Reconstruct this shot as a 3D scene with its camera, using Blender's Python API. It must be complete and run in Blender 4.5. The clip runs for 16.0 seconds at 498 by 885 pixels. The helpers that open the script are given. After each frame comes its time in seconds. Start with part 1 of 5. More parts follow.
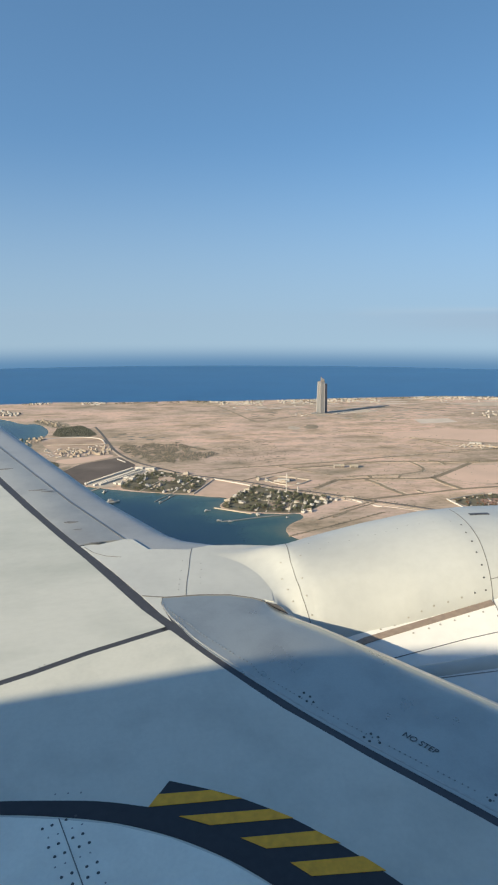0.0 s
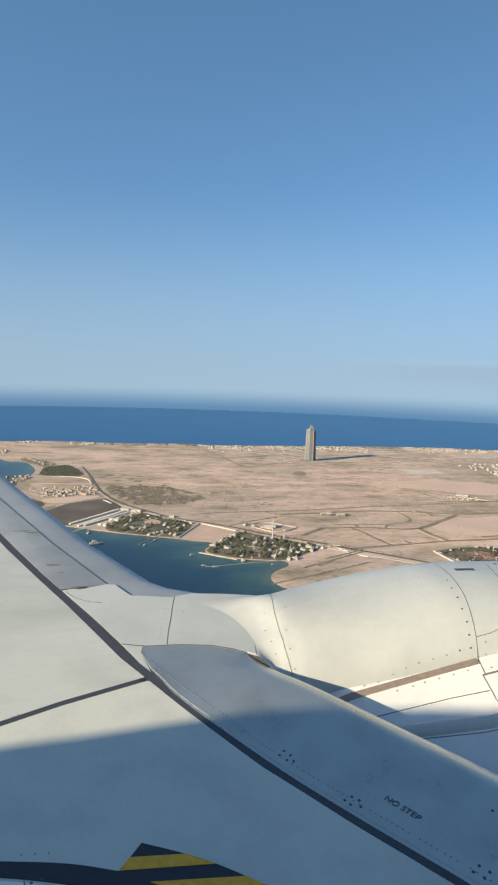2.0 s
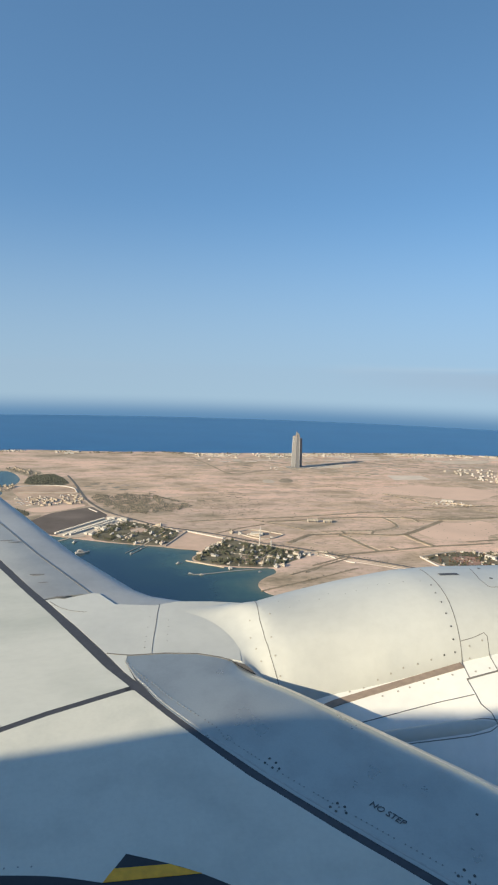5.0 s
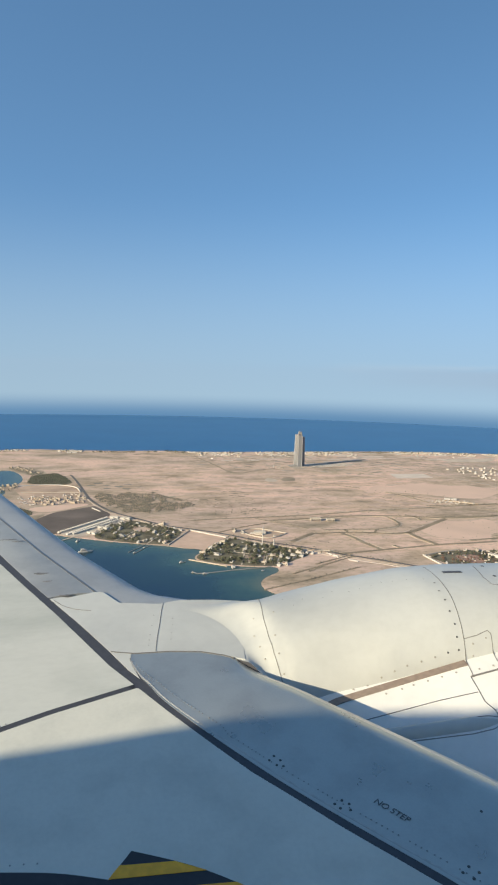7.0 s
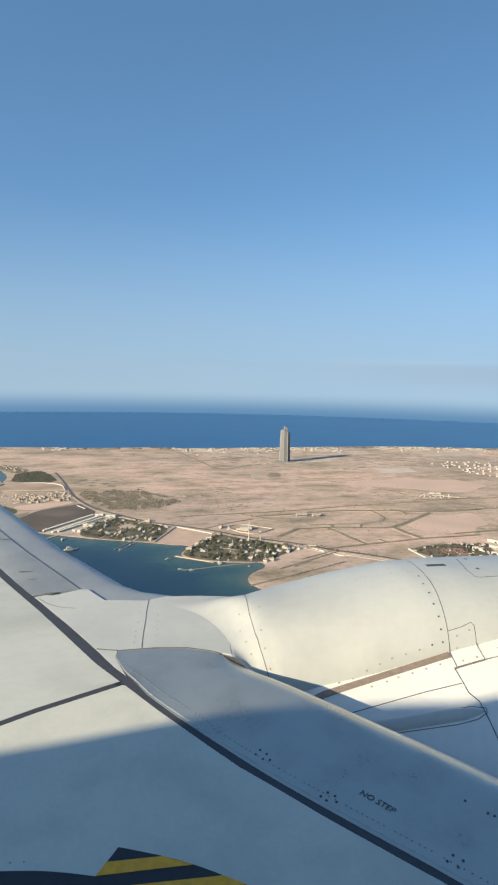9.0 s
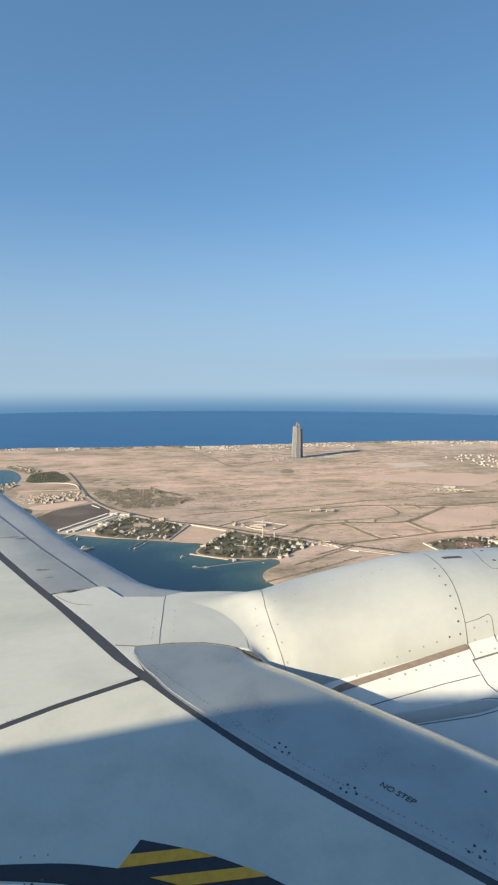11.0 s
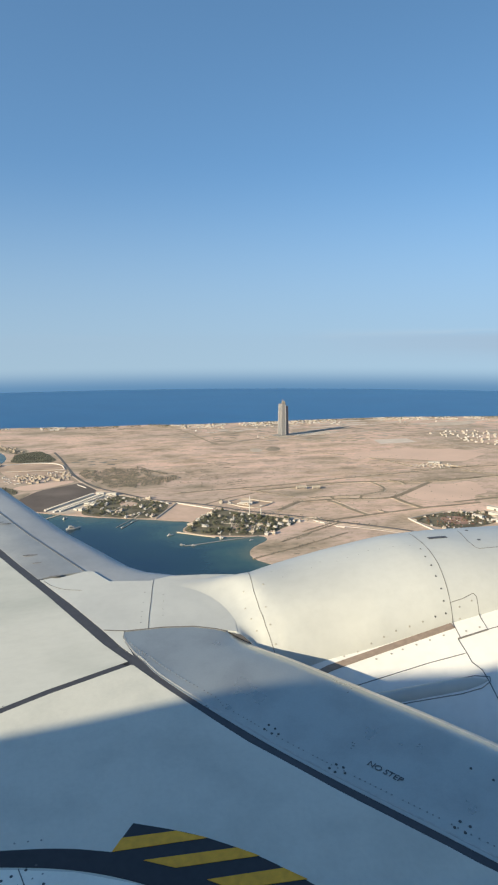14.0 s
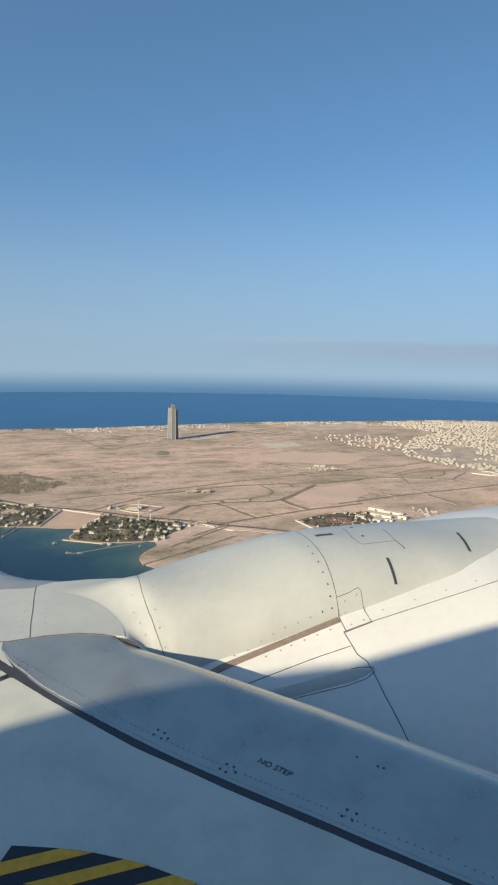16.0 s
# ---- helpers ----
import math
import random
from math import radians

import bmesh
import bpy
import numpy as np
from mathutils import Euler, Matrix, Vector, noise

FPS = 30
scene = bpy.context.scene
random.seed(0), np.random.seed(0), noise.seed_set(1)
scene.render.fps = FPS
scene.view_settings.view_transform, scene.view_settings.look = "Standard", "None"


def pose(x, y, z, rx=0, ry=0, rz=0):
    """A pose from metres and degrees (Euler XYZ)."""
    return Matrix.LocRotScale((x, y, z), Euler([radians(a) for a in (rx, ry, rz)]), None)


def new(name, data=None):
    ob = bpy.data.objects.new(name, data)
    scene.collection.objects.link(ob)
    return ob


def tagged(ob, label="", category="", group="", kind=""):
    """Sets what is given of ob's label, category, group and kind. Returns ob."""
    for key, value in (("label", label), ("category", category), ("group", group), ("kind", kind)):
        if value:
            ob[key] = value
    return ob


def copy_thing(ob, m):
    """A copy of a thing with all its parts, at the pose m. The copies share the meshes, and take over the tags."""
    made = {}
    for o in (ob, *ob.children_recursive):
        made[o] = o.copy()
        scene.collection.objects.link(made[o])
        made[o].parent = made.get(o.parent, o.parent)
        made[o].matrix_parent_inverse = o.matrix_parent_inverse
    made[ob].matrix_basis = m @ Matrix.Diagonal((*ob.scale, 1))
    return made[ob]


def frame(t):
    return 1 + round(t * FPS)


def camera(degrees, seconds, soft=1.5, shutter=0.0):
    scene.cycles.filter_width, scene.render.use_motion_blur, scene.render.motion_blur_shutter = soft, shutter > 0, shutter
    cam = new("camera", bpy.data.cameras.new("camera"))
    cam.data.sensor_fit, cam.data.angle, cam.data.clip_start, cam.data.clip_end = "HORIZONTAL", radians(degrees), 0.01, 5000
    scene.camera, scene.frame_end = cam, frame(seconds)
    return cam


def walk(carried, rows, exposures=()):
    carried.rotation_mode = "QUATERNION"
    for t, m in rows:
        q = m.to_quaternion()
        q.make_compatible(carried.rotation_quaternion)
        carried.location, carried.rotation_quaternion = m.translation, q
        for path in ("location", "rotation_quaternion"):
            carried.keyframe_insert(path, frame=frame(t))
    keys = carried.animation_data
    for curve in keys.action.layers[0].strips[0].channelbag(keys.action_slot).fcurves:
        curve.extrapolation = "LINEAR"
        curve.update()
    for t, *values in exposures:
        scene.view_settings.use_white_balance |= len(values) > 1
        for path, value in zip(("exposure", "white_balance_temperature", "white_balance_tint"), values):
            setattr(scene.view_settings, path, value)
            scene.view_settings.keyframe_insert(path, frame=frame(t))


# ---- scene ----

# ------------------------------------------------------------------ camera
cam = camera(42.15, 16.0, soft=2.1)
TURNS = [
    (0.0, -0.007, 0.008, -0.014, 78.52, 1.48, -10.32), (0.5, 0.001, 0.008, -0.001, 80.72, 0.16, -10.74),
    (1.0, -0.007, 0.011, 0.012, 81.72, -0.59, -10.29), (1.5, -0.006, 0.007, 0.007, 82.13, -0.31, -10.79),
    (2.0, -0.007, 0.007, 0.002, 82.51, -0.56, -11.03), (2.5, -0.007, 0.008, 0.001, 82.62, -0.47, -11.45),
    (3.0, -0.003, 0.006, 0.003, 82.6, -0.35, -11.6), (3.5, -0.001, 0.001, 0.004, 82.74, -0.43, -11.85),
    (4.0, 0.002, 0.002, 0.002, 82.97, -0.42, -12.18), (6.5, 0.004, -0.006, 0.001, 83.21, -0.17, -12.24),
    (7.0, 0, -0.004, 0, 83.06, -0.07, -12.09), (7.5, -0.003, -0.002, 0.002, 83.15, -0.23, -11.95),
    (8.0, 0.004, -0.003, 0.001, 83.01, -0.52, -12.88), (10.5, 0.005, -0.015, -0.006, 82.45, 1.22, -12.85),
    (11.0, -0.001, -0.013, -0.009, 82.44, 1.38, -12.46), (11.5, 0.003, -0.016, -0.011, 82.7, 1.15, -12.38),
    (12.0, 0.006, -0.016, -0.017, 82.51, 1.29, -12.95), (12.5, 0.01, -0.015, -0.018, 82.43, 1.27, -12.95),
    (13.0, 0.005, -0.013, -0.011, 82.07, 0.77, -12.8), (13.5, -0.004, -0.006, 0, 80.83, 1.36, -13.23),
    (14.0, -0.001, -0.002, 0.021, 80.44, 1.79, -13.79), (14.5, 0.001, 0.013, 0.003, 79.96, 1.36, -14.89),
    (15.0, 0.002, 0.012, 0.002, 80.96, 1.01, -17.31), (15.5, 0.005, 0.013, 0, 80.82, -0.03, -21.14),
    (16.0, 0.008, 0.024, -0.009, 80.64, 0.29, -23.42),
]
BANK = pose(0, 0, 0, 0, -1.6, 0)      # the aircraft flies slightly nose-up
walk(cam, [(t, BANK @ pose(x, y, z, a, b, c)) for t, x, y, z, a, b, c in TURNS], [(0.0, 0.96, 7850, 6), (3.0, 0.97, 7850, 6), (8.0, 1.01, 7850, 6), (12.0, 1.06, 7850, 6), (14.0, 1.03, 7850, 6), (16.0, 0.83, 7850, 6)])

# ------------------------------------------------------------------ light
SUN = Vector((-0.843, -0.426, 0.329)).normalized()
world = bpy.data.worlds.new("sky")
scene.world = world
world.use_nodes = True
wn, wl = world.node_tree.nodes, world.node_tree.links
wn.clear()
w_out = wn.new("ShaderNodeOutputWorld")
w_bg = wn.new("ShaderNodeBackground")
w_sky = wn.new("ShaderNodeTexSky")
w_sky.sky_type = "NISHITA"
w_sky.sun_disc = False
w_sky.sun_elevation = math.asin(SUN.z)
w_sky.sun_rotation = math.atan2(SUN.x, SUN.y)
w_sky.altitude = 300
w_sky.air_density, w_sky.dust_density, w_sky.ozone_density = 1.0, 1.5, 2.6
w_co = wn.new("ShaderNodeTexCoord")
w_add = wn.new("ShaderNodeVectorMath")
w_add.operation = "ADD"
SKY_DROP = 0.32           # the sea's rim lies below eye level, and the lowest sky is left out
w_add.inputs[1].default_value = (0, 0, SKY_DROP)
wl.new(w_co.outputs["Generated"], w_add.inputs[0])
wl.new(w_add.outputs[0], w_sky.inputs["Vector"])
# thin streaks of cloud low over the sea
w_map = wn.new("ShaderNodeMapping")
w_map.inputs["Scale"].default_value = (2.4, 2.4, 26.0)
w_noise = wn.new("ShaderNodeTexNoise")
w_noise.inputs["Scale"].default_value, w_noise.inputs["Detail"].default_value = 1.6, 7
w_sep = wn.new("ShaderNodeSeparateXYZ")
w_band = wn.new("ShaderNodeValToRGB")
w_band.color_ramp.interpolation = "EASE"
w_band.color_ramp.elements[0].color = w_band.color_ramp.elements[1].color = (0, 0, 0, 1)
w_band.color_ramp.elements[0].position, w_band.color_ramp.elements[1].position = SKY_DROP - 0.010, SKY_DROP + 0.016
w_band.color_ramp.elements.new(SKY_DROP + 0.006).color = (1, 1, 1, 1)
w_cl = wn.new("ShaderNodeValToRGB")
w_cl.color_ramp.elements[0].position, w_cl.color_ramp.elements[1].position = 0.5, 0.68
w_mul = wn.new("ShaderNodeMath")
w_mul.operation = "MULTIPLY"
w_mul2 = wn.new("ShaderNodeMath")
w_mul2.operation = "MULTIPLY"
w_mul2.inputs[1].default_value = 0.5
w_mix = wn.new("ShaderNodeMix")
w_mix.data_type = "RGBA"
w_mix.inputs[7].default_value = (1.72, 2.16, 2.85, 1)
wl.new(w_co.outputs["Generated"], w_map.inputs["Vector"])
wl.new(w_map.outputs[0], w_noise.inputs["Vector"])
wl.new(w_noise.outputs["Fac"], w_cl.inputs[0])
wl.new(w_add.outputs[0], w_sep.inputs[0])
wl.new(w_sep.outputs["Z"], w_band.inputs[0])
wl.new(w_band.outputs[0], w_mul.inputs[0])
wl.new(w_cl.outputs[0], w_mul.inputs[1])
wl.new(w_mul.outputs[0], w_mul2.inputs[0])
w_hsv = wn.new("ShaderNodeHueSaturation")
w_hsv.inputs["Saturation"].default_value = 1.18
w_hsv.inputs["Hue"].default_value = 0.5
w_hz = wn.new("ShaderNodeValToRGB")          # sea haze thickens towards the rim
w_hz.color_ramp.interpolation = "EASE"
w_hz.color_ramp.elements[0].position, w_hz.color_ramp.elements[0].color = SKY_DROP - 0.07, (0.85, 0.85, 0.85, 1)
w_hz.color_ramp.elements[1].position, w_hz.color_ramp.elements[1].color = SKY_DROP + 0.26, (0, 0, 0, 1)
w_haze = wn.new("ShaderNodeMix")
w_haze.data_type = "RGBA"
w_haze.inputs[7].default_value = (1.17, 1.72, 2.45, 1)
w_rim = wn.new("ShaderNodeValToRGB")         # the last of the haze, just over the sea's rim
w_rim.color_ramp.interpolation = "EASE"
w_rim.color_ramp.elements[0].position, w_rim.color_ramp.elements[0].color = SKY_DROP - 0.0772, (1.0, 1.0, 1.0, 1)
w_rim.color_ramp.elements[1].position, w_rim.color_ramp.elements[1].color = SKY_DROP - 0.041, (0, 0, 0, 1)
w_low = wn.new("ShaderNodeMix")
w_low.data_type = "RGBA"
w_low.inputs[7].default_value = (0.37, 0.91, 1.83, 1)
wl.new(w_sky.outputs[0], w_hsv.inputs["Color"])
wl.new(w_sep.outputs["Z"], w_hz.inputs[0])
wl.new(w_hz.outputs[0], w_haze.inputs[0])
wl.new(w_hsv.outputs[0], w_haze.inputs[6])
# a lilac cloud bank lies over the sea on the eastern side
w_east = wn.new("ShaderNodeValToRGB")
w_east.color_ramp.interpolation = "EASE"
w_east.color_ramp.elements[0].position, w_east.color_ramp.elements[1].position = 0.25, 0.68
w_east.color_ramp.elements[0].color = (0.12, 0.12, 0.12, 1)
w_dir = wn.new("ShaderNodeSeparateXYZ")
wl.new(w_co.outputs["Generated"], w_dir.inputs[0])
wl.new(w_dir.outputs["X"], w_east.inputs[0])
w_tops = wn.new("ShaderNodeMath")
w_tops.operation = "MULTIPLY"
wl.new(w_mul2.outputs[0], w_tops.inputs[0])
wl.new(w_east.outputs[0], w_tops.inputs[1])
wl.new(w_tops.outputs[0], w_mix.inputs[0])
w_veil = wn.new("ShaderNodeValToRGB")
w_veil.color_ramp.interpolation = "EASE"
w_veil.color_ramp.elements[0].position, w_veil.color_ramp.elements[1].position = SKY_DROP - 0.045, SKY_DROP + 0.012
w_veil.color_ramp.elements[0].color = w_veil.color_ramp.elements[1].color = (0, 0, 0, 1)
w_veil.color_ramp.elements.new(SKY_DROP - 0.002).color = (1, 1, 1, 1)
w_soft = wn.new("ShaderNodeMapRange")
w_soft.inputs[3].default_value, w_soft.inputs[4].default_value = 0.35, 1.1
w_bank1 = wn.new("ShaderNodeMath")
w_bank1.operation = "MULTIPLY"
w_bank2 = wn.new("ShaderNodeMath")
w_bank2.operation = "MULTIPLY"
wl.new(w_sep.outputs["Z"], w_veil.inputs[0])
wl.new(w_noise.outputs["Fac"], w_soft.inputs[0])
wl.new(w_veil.outputs[0], w_bank1.inputs[0])
wl.new(w_soft.outputs[0], w_bank1.inputs[1])
wl.new(w_bank1.outputs[0], w_bank2.inputs[0])
wl.new(w_east.outputs[0], w_bank2.inputs[1])
w_bank = wn.new("ShaderNodeMix")
w_bank.data_type = "RGBA"
w_bank.inputs[7].default_value = (1.13, 1.56, 2.36, 1)
wl.new(w_bank2.outputs[0], w_bank.inputs[0])
wl.new(w_haze.outputs[2], w_bank.inputs[6])
wl.new(w_bank.outputs[2], w_mix.inputs[6])
wl.new(w_sep.outputs["Z"], w_rim.inputs[0])
wl.new(w_rim.outputs[0], w_low.inputs[0])
wl.new(w_mix.outputs[2], w_low.inputs[6])
wl.new(w_low.outputs[2], w_bg.inputs["Color"])
wl.new(w_bg.outputs[0], w_out.inputs["Surface"])
w_bg.inputs["Strength"].default_value = 0.15
sun = new("sun", bpy.data.lights.new("sun", "SUN"))
sun.data.energy, sun.data.angle, sun.data.color = 3.4, radians(0.55), (1.0, 0.92, 0.78)
sun.rotation_euler = SUN.to_track_quat("Z", "Y").to_euler()


# ------------------------------------------------------------------ materials
def tree(name):
    m = bpy.data.materials.new(name)
    m.use_nodes = True
    n, l = m.node_tree.nodes, m.node_tree.links
    return m, n, l, n["Principled BSDF"]


def noise_at(n, l, scale, detail=6, rough=0.55, stretch=(1, 1, 1), coords="Object"):
    co = n.new("ShaderNodeTexCoord")
    mp = n.new("ShaderNodeMapping")
    mp.inputs["Scale"].default_value = stretch
    t = n.new("ShaderNodeTexNoise")
    t.inputs["Scale"].default_value, t.inputs["Detail"].default_value, t.inputs["Roughness"].default_value = scale, detail, rough
    l.new(co.outputs[coords], mp.inputs["Vector"])
    l.new(mp.outputs[0], t.inputs["Vector"])
    return t.outputs["Fac"]


def ramp(n, l, fac, stops):
    r = n.new("ShaderNodeValToRGB")
    r.color_ramp.elements[0].position, r.color_ramp.elements[0].color = stops[0][0], (*stops[0][1], 1)
    r.color_ramp.elements[1].position, r.color_ramp.elements[1].color = stops[-1][0], (*stops[-1][1], 1)
    for p, c in stops[1:-1]:
        e = r.color_ramp.elements.new(p)
        e.color = (*c, 1)
    l.new(fac, r.inputs[0])
    return r.outputs[0]


def mix(n, l, a, b, fac, kind="MIX"):
    m = n.new("ShaderNodeMix")
    m.data_type, m.blend_type = "RGBA", kind
    for sock, v in ((m.inputs[0], fac), (m.inputs[6], a), (m.inputs[7], b)):
        if isinstance(v, bpy.types.NodeSocket):
            l.new(v, sock)
        else:
            sock.default_value = v if isinstance(v, float) else (*v, 1)
    return m.outputs[2]


def bump(n, l, bsdf, height, strength, distance):
    b = n.new("ShaderNodeBump")
    b.inputs["Strength"].default_value, b.inputs["Distance"].default_value = strength, distance
    l.new(height, b.inputs["Height"])
    l.new(b.outputs[0], bsdf.inputs["Normal"])


def paint(name, light, dark, rough=0.35, metal=0.0, scale=3.0, stretch=(1, 1, 1), relief=0.0015):
    """Painted or bare metal skin: broad stains, fine grime, faint unevenness."""
    m, n, l, b = tree(name)
    broad = noise_at(n, l, scale * 0.6, 5, 0.6, stretch)
    fine = noise_at(n, l, scale * 14, 6, 0.6, stretch)
    c = ramp(n, l, broad, [(0.34, dark), (0.54, light), (0.75, tuple(min(1, v * 1.04) for v in light))])
    g = ramp(n, l, fine, [(0.3, (0.95, 0.95, 0.95)), (0.6, (1, 1, 1))])
    l.new(mix(n, l, c, g, 1.0, "MULTIPLY"), b.inputs["Base Color"])
    r = n.new("ShaderNodeMapRange")
    r.inputs[3].default_value, r.inputs[4].default_value = rough * 0.75, rough * 1.3
    l.new(broad, r.inputs[0])
    l.new(r.outputs[0], b.inputs["Roughness"])
    b.inputs["Metallic"].default_value = metal
    bump(n, l, b, broad, 0.08, relief)
    return m


def plain(name, colour, rough=0.6, metal=0.0, spread=0.15, scale=40.0):
    m, n, l, b = tree(name)
    f = noise_at(n, l, scale, 5)
    lo, hi = tuple(v * (1 - spread) for v in colour), tuple(min(1, v * (1 + spread)) for v in colour)
    l.new(ramp(n, l, f, [(0.3, lo), (0.7, hi)]), b.inputs["Base Color"])
    b.inputs["Roughness"].default_value, b.inputs["Metallic"].default_value = rough, metal
    return m


WING = paint("wing_paint", (0.575, 0.58, 0.525), (0.46, 0.475, 0.425), 0.42, 0.0, 2.4, (0.6, 1.2, 1))
WING_IN = paint("wing_paint_inboard", (0.625, 0.62, 0.545), (0.52, 0.525, 0.465), 0.42, 0.0, 4.0)
METAL = paint("slat_metal", (0.52, 0.535, 0.50), (0.45, 0.46, 0.435), 0.29, 0.68, 8.0, relief=0.0003)
# polished metal; its warm pale base paints in the reflected sunlit sand and cowl
LEAD_SHEEN = paint("leading_edge_metal_sheen", (0.84, 0.77, 0.66), (0.72, 0.66, 0.57), 0.32, 0.5, 4.0, relief=0.0003)
NOSE_METAL = paint("nose_metal", (0.45, 0.46, 0.455), (0.37, 0.38, 0.38), 0.45, 0.3, 2.5)
SLAT = paint("slat_paint", (0.45, 0.46, 0.44), (0.33, 0.34, 0.34), 0.42, 0.3, 3.0)
COWL = paint("cowl_paint", (0.545, 0.555, 0.52), (0.465, 0.475, 0.45), 0.40, 0.0, 1.5)
# whiter copy of the cowl paint, lifted for the side facing the sun
COWL_SIDE = paint("cowl_white_sunlit", (0.77, 0.76, 0.72), (0.69, 0.68, 0.645), 0.38, 0.0, 1.5)
# rubber seals; also darkens the fairing's skirt, where only shade lies
DARK = plain("seal_rubber_and_shade", (0.055, 0.057, 0.066), 0.55)
BLACK = plain("marking_black", (0.026, 0.026, 0.031), 0.5)
YELLOW = plain("marking_yellow", (0.95, 0.40, 0.03), 0.5)
BROWN = plain("seal_brown", (0.25, 0.195, 0.16), 0.6)
SKIN = paint("fuselage_paint", (0.75, 0.75, 0.74), (0.68, 0.68, 0.68), 0.35)
GLASSY = plain("rivet_dark", (0.10, 0.10, 0.10), 0.5, 0.4)


# ------------------------------------------------------------------ mesh helpers
def mesh(name, verts, faces, material, smooth=False):
    me = bpy.data.meshes.new(name)
    me.from_pydata(verts, [], faces)
    me.materials.append(material)
    if smooth:
        me.polygons.foreach_set("use_smooth", [True] * len(me.polygons))
    me.update()
    if smooth:
        me.set_sharp_from_angle(angle=radians(40))
    return me


def part(name, me, parent=None, label=""):
    ob = new(name, me)
    if parent is not None:
        ob.parent = parent
    return tagged(ob, label) if label else ob


def thing(name, label, category, group="", kind="", m=None):
    ob = new(name)
    ob.matrix_basis = BANK if m is None else m
    return tagged(ob, label, category, group, kind)


def loft(rings, closed=False):
    """Vertices and faces of a skin through rings of equal length."""
    k = len(rings[0])
    verts = [v for r in rings for v in r]
    faces = []
    for i in range(len(rings) - 1):
        for j in range(k if closed else k - 1):
            a, b = i * k + j, i * k + (j + 1) % k
            faces.append((a, b, b + k, a + k))
    return verts, faces


def zw(x, y):
    """The wing's upper surface."""
    return -1.7 + 0.105 * y


def plate(name, outline, material, parent, thick=0.03, lift=0.0, label="", z=zw):
    """A flat sheet with thickness that follows the wing's surface; outline in plan."""
    k = len(outline)
    top = [(x, y, z(x, y) + lift) for x, y in outline]
    low = [(x, y, z(x, y) + lift - thick) for x, y in outline]
    faces = [tuple(range(k)), tuple(range(2 * k - 1, k - 1, -1))]
    faces += [(j, j + k, (j + 1) % k + k, (j + 1) % k) for j in range(k)]
    me = mesh(name, top + low, faces, material)
    bm = bmesh.new()
    bm.from_mesh(me)
    bmesh.ops.recalc_face_normals(bm, faces=bm.faces)
    bm.to_mesh(me)
    bm.free()
    return part(name, me, parent, label)


def strip(points, width):
    """The two sides of a line of that width, in plan."""
    left, right = [], []
    for i, p in enumerate(points):
        a, b = points[max(0, i - 1)], points[min(len(points) - 1, i + 1)]
        d = Vector((b[0] - a[0], b[1] - a[1])).normalized()
        left.append((p[0] - d.y * width / 2, p[1] + d.x * width / 2))
        right.append((p[0] + d.y * width / 2, p[1] - d.x * width / 2))
    return left, right


# ------------------------------------------------------------------ sea, land
H = -293.0
m, n, l, b = tree("sea_water")
f1 = noise_at(n, l, 0.004, 6, 0.6)
f2 = noise_at(n, l, 0.15, 4, 0.6)
l.new(ramp(n, l, f1, [(0.3, (0.004, 0.098, 0.24)), (0.7, (0.008, 0.118, 0.275))]), b.inputs["Base Color"])
b.inputs["Roughness"].default_value = 0.28
b.inputs["IOR"].default_value = 1.33
b.inputs["Specular IOR Level"].default_value = 0.18
bump(n, l, b, f2, 0.3, 0.4)
SEA = m
m, n, l, b = tree("desert_sand")
f1 = noise_at(n, l, 0.0032, 9, 0.62, (0.7, 1.3, 1))
f2 = noise_at(n, l, 0.017, 9, 0.68, (0.6, 1.3, 1))
f3 = noise_at(n, l, 0.12, 7, 0.7, (0.7, 1.2, 1))
f4 = noise_at(n, l, 0.008, 8, 0.6, (0.7, 1.2, 1))
c = ramp(n, l, f1, [(0.3, (0.50, 0.38, 0.30)), (0.45, (0.67, 0.475, 0.375)), (0.58, (0.755, 0.52, 0.40)), (0.72, (0.815, 0.54, 0.42))])
g = ramp(n, l, f2, [(0.33, (0.50, 0.53, 0.48)), (0.45, (0.83, 0.84, 0.80)), (0.54, (1.0, 1.0, 1.0)), (0.70, (1.12, 1.09, 1.06))])
c = mix(n, l, c, g, 1.0, "MULTIPLY")
k3 = ramp(n, l, f3, [(0.32, (0.55, 0.56, 0.53)), (0.45, (0.93, 0.93, 0.92)), (0.7, (1.07, 1.07, 1.07))])
c = mix(n, l, c, k3, 1.0, "MULTIPLY")
k4 = ramp(n, l, f4, [(0.34, (0.64, 0.69, 0.64)), (0.46, (0.87, 0.895, 0.86)), (0.55, (1.0, 1.0, 1.0))])
l.new(mix(n, l, c, k4, 1.0, "MULTIPLY"), b.inputs["Base Color"])
b.inputs["Roughness"].default_value = 0.95
SAND = m

R_SEA = 3800.0
ring = [(R_SEA * math.cos(a), R_SEA * math.sin(a), H) for a in np.linspace(0, 2 * math.pi, 240, endpoint=False)]
tagged(new("water", mesh("water", ring, [tuple(range(240))], SEA)), "deep blue calm sea reaching the hazy horizon", "sea", kind="structure")


def smooth_line(points, times_=2, closed=True):
    """Corner cutting: a shoreline with rounded corners."""
    for _ in range(times_):
        out = []
        k = len(points)
        for i in range(k if closed else k - 1):
            a, b2 = points[i], points[(i + 1) % k]
            out += [(a[0] * 0.75 + b2[0] * 0.25, a[1] * 0.75 + b2[1] * 0.25), (a[0] * 0.25 + b2[0] * 0.75, a[1] * 0.25 + b2[1] * 0.75)]
        points = out if closed else [points[0]] + out + [points[-1]]
    return points


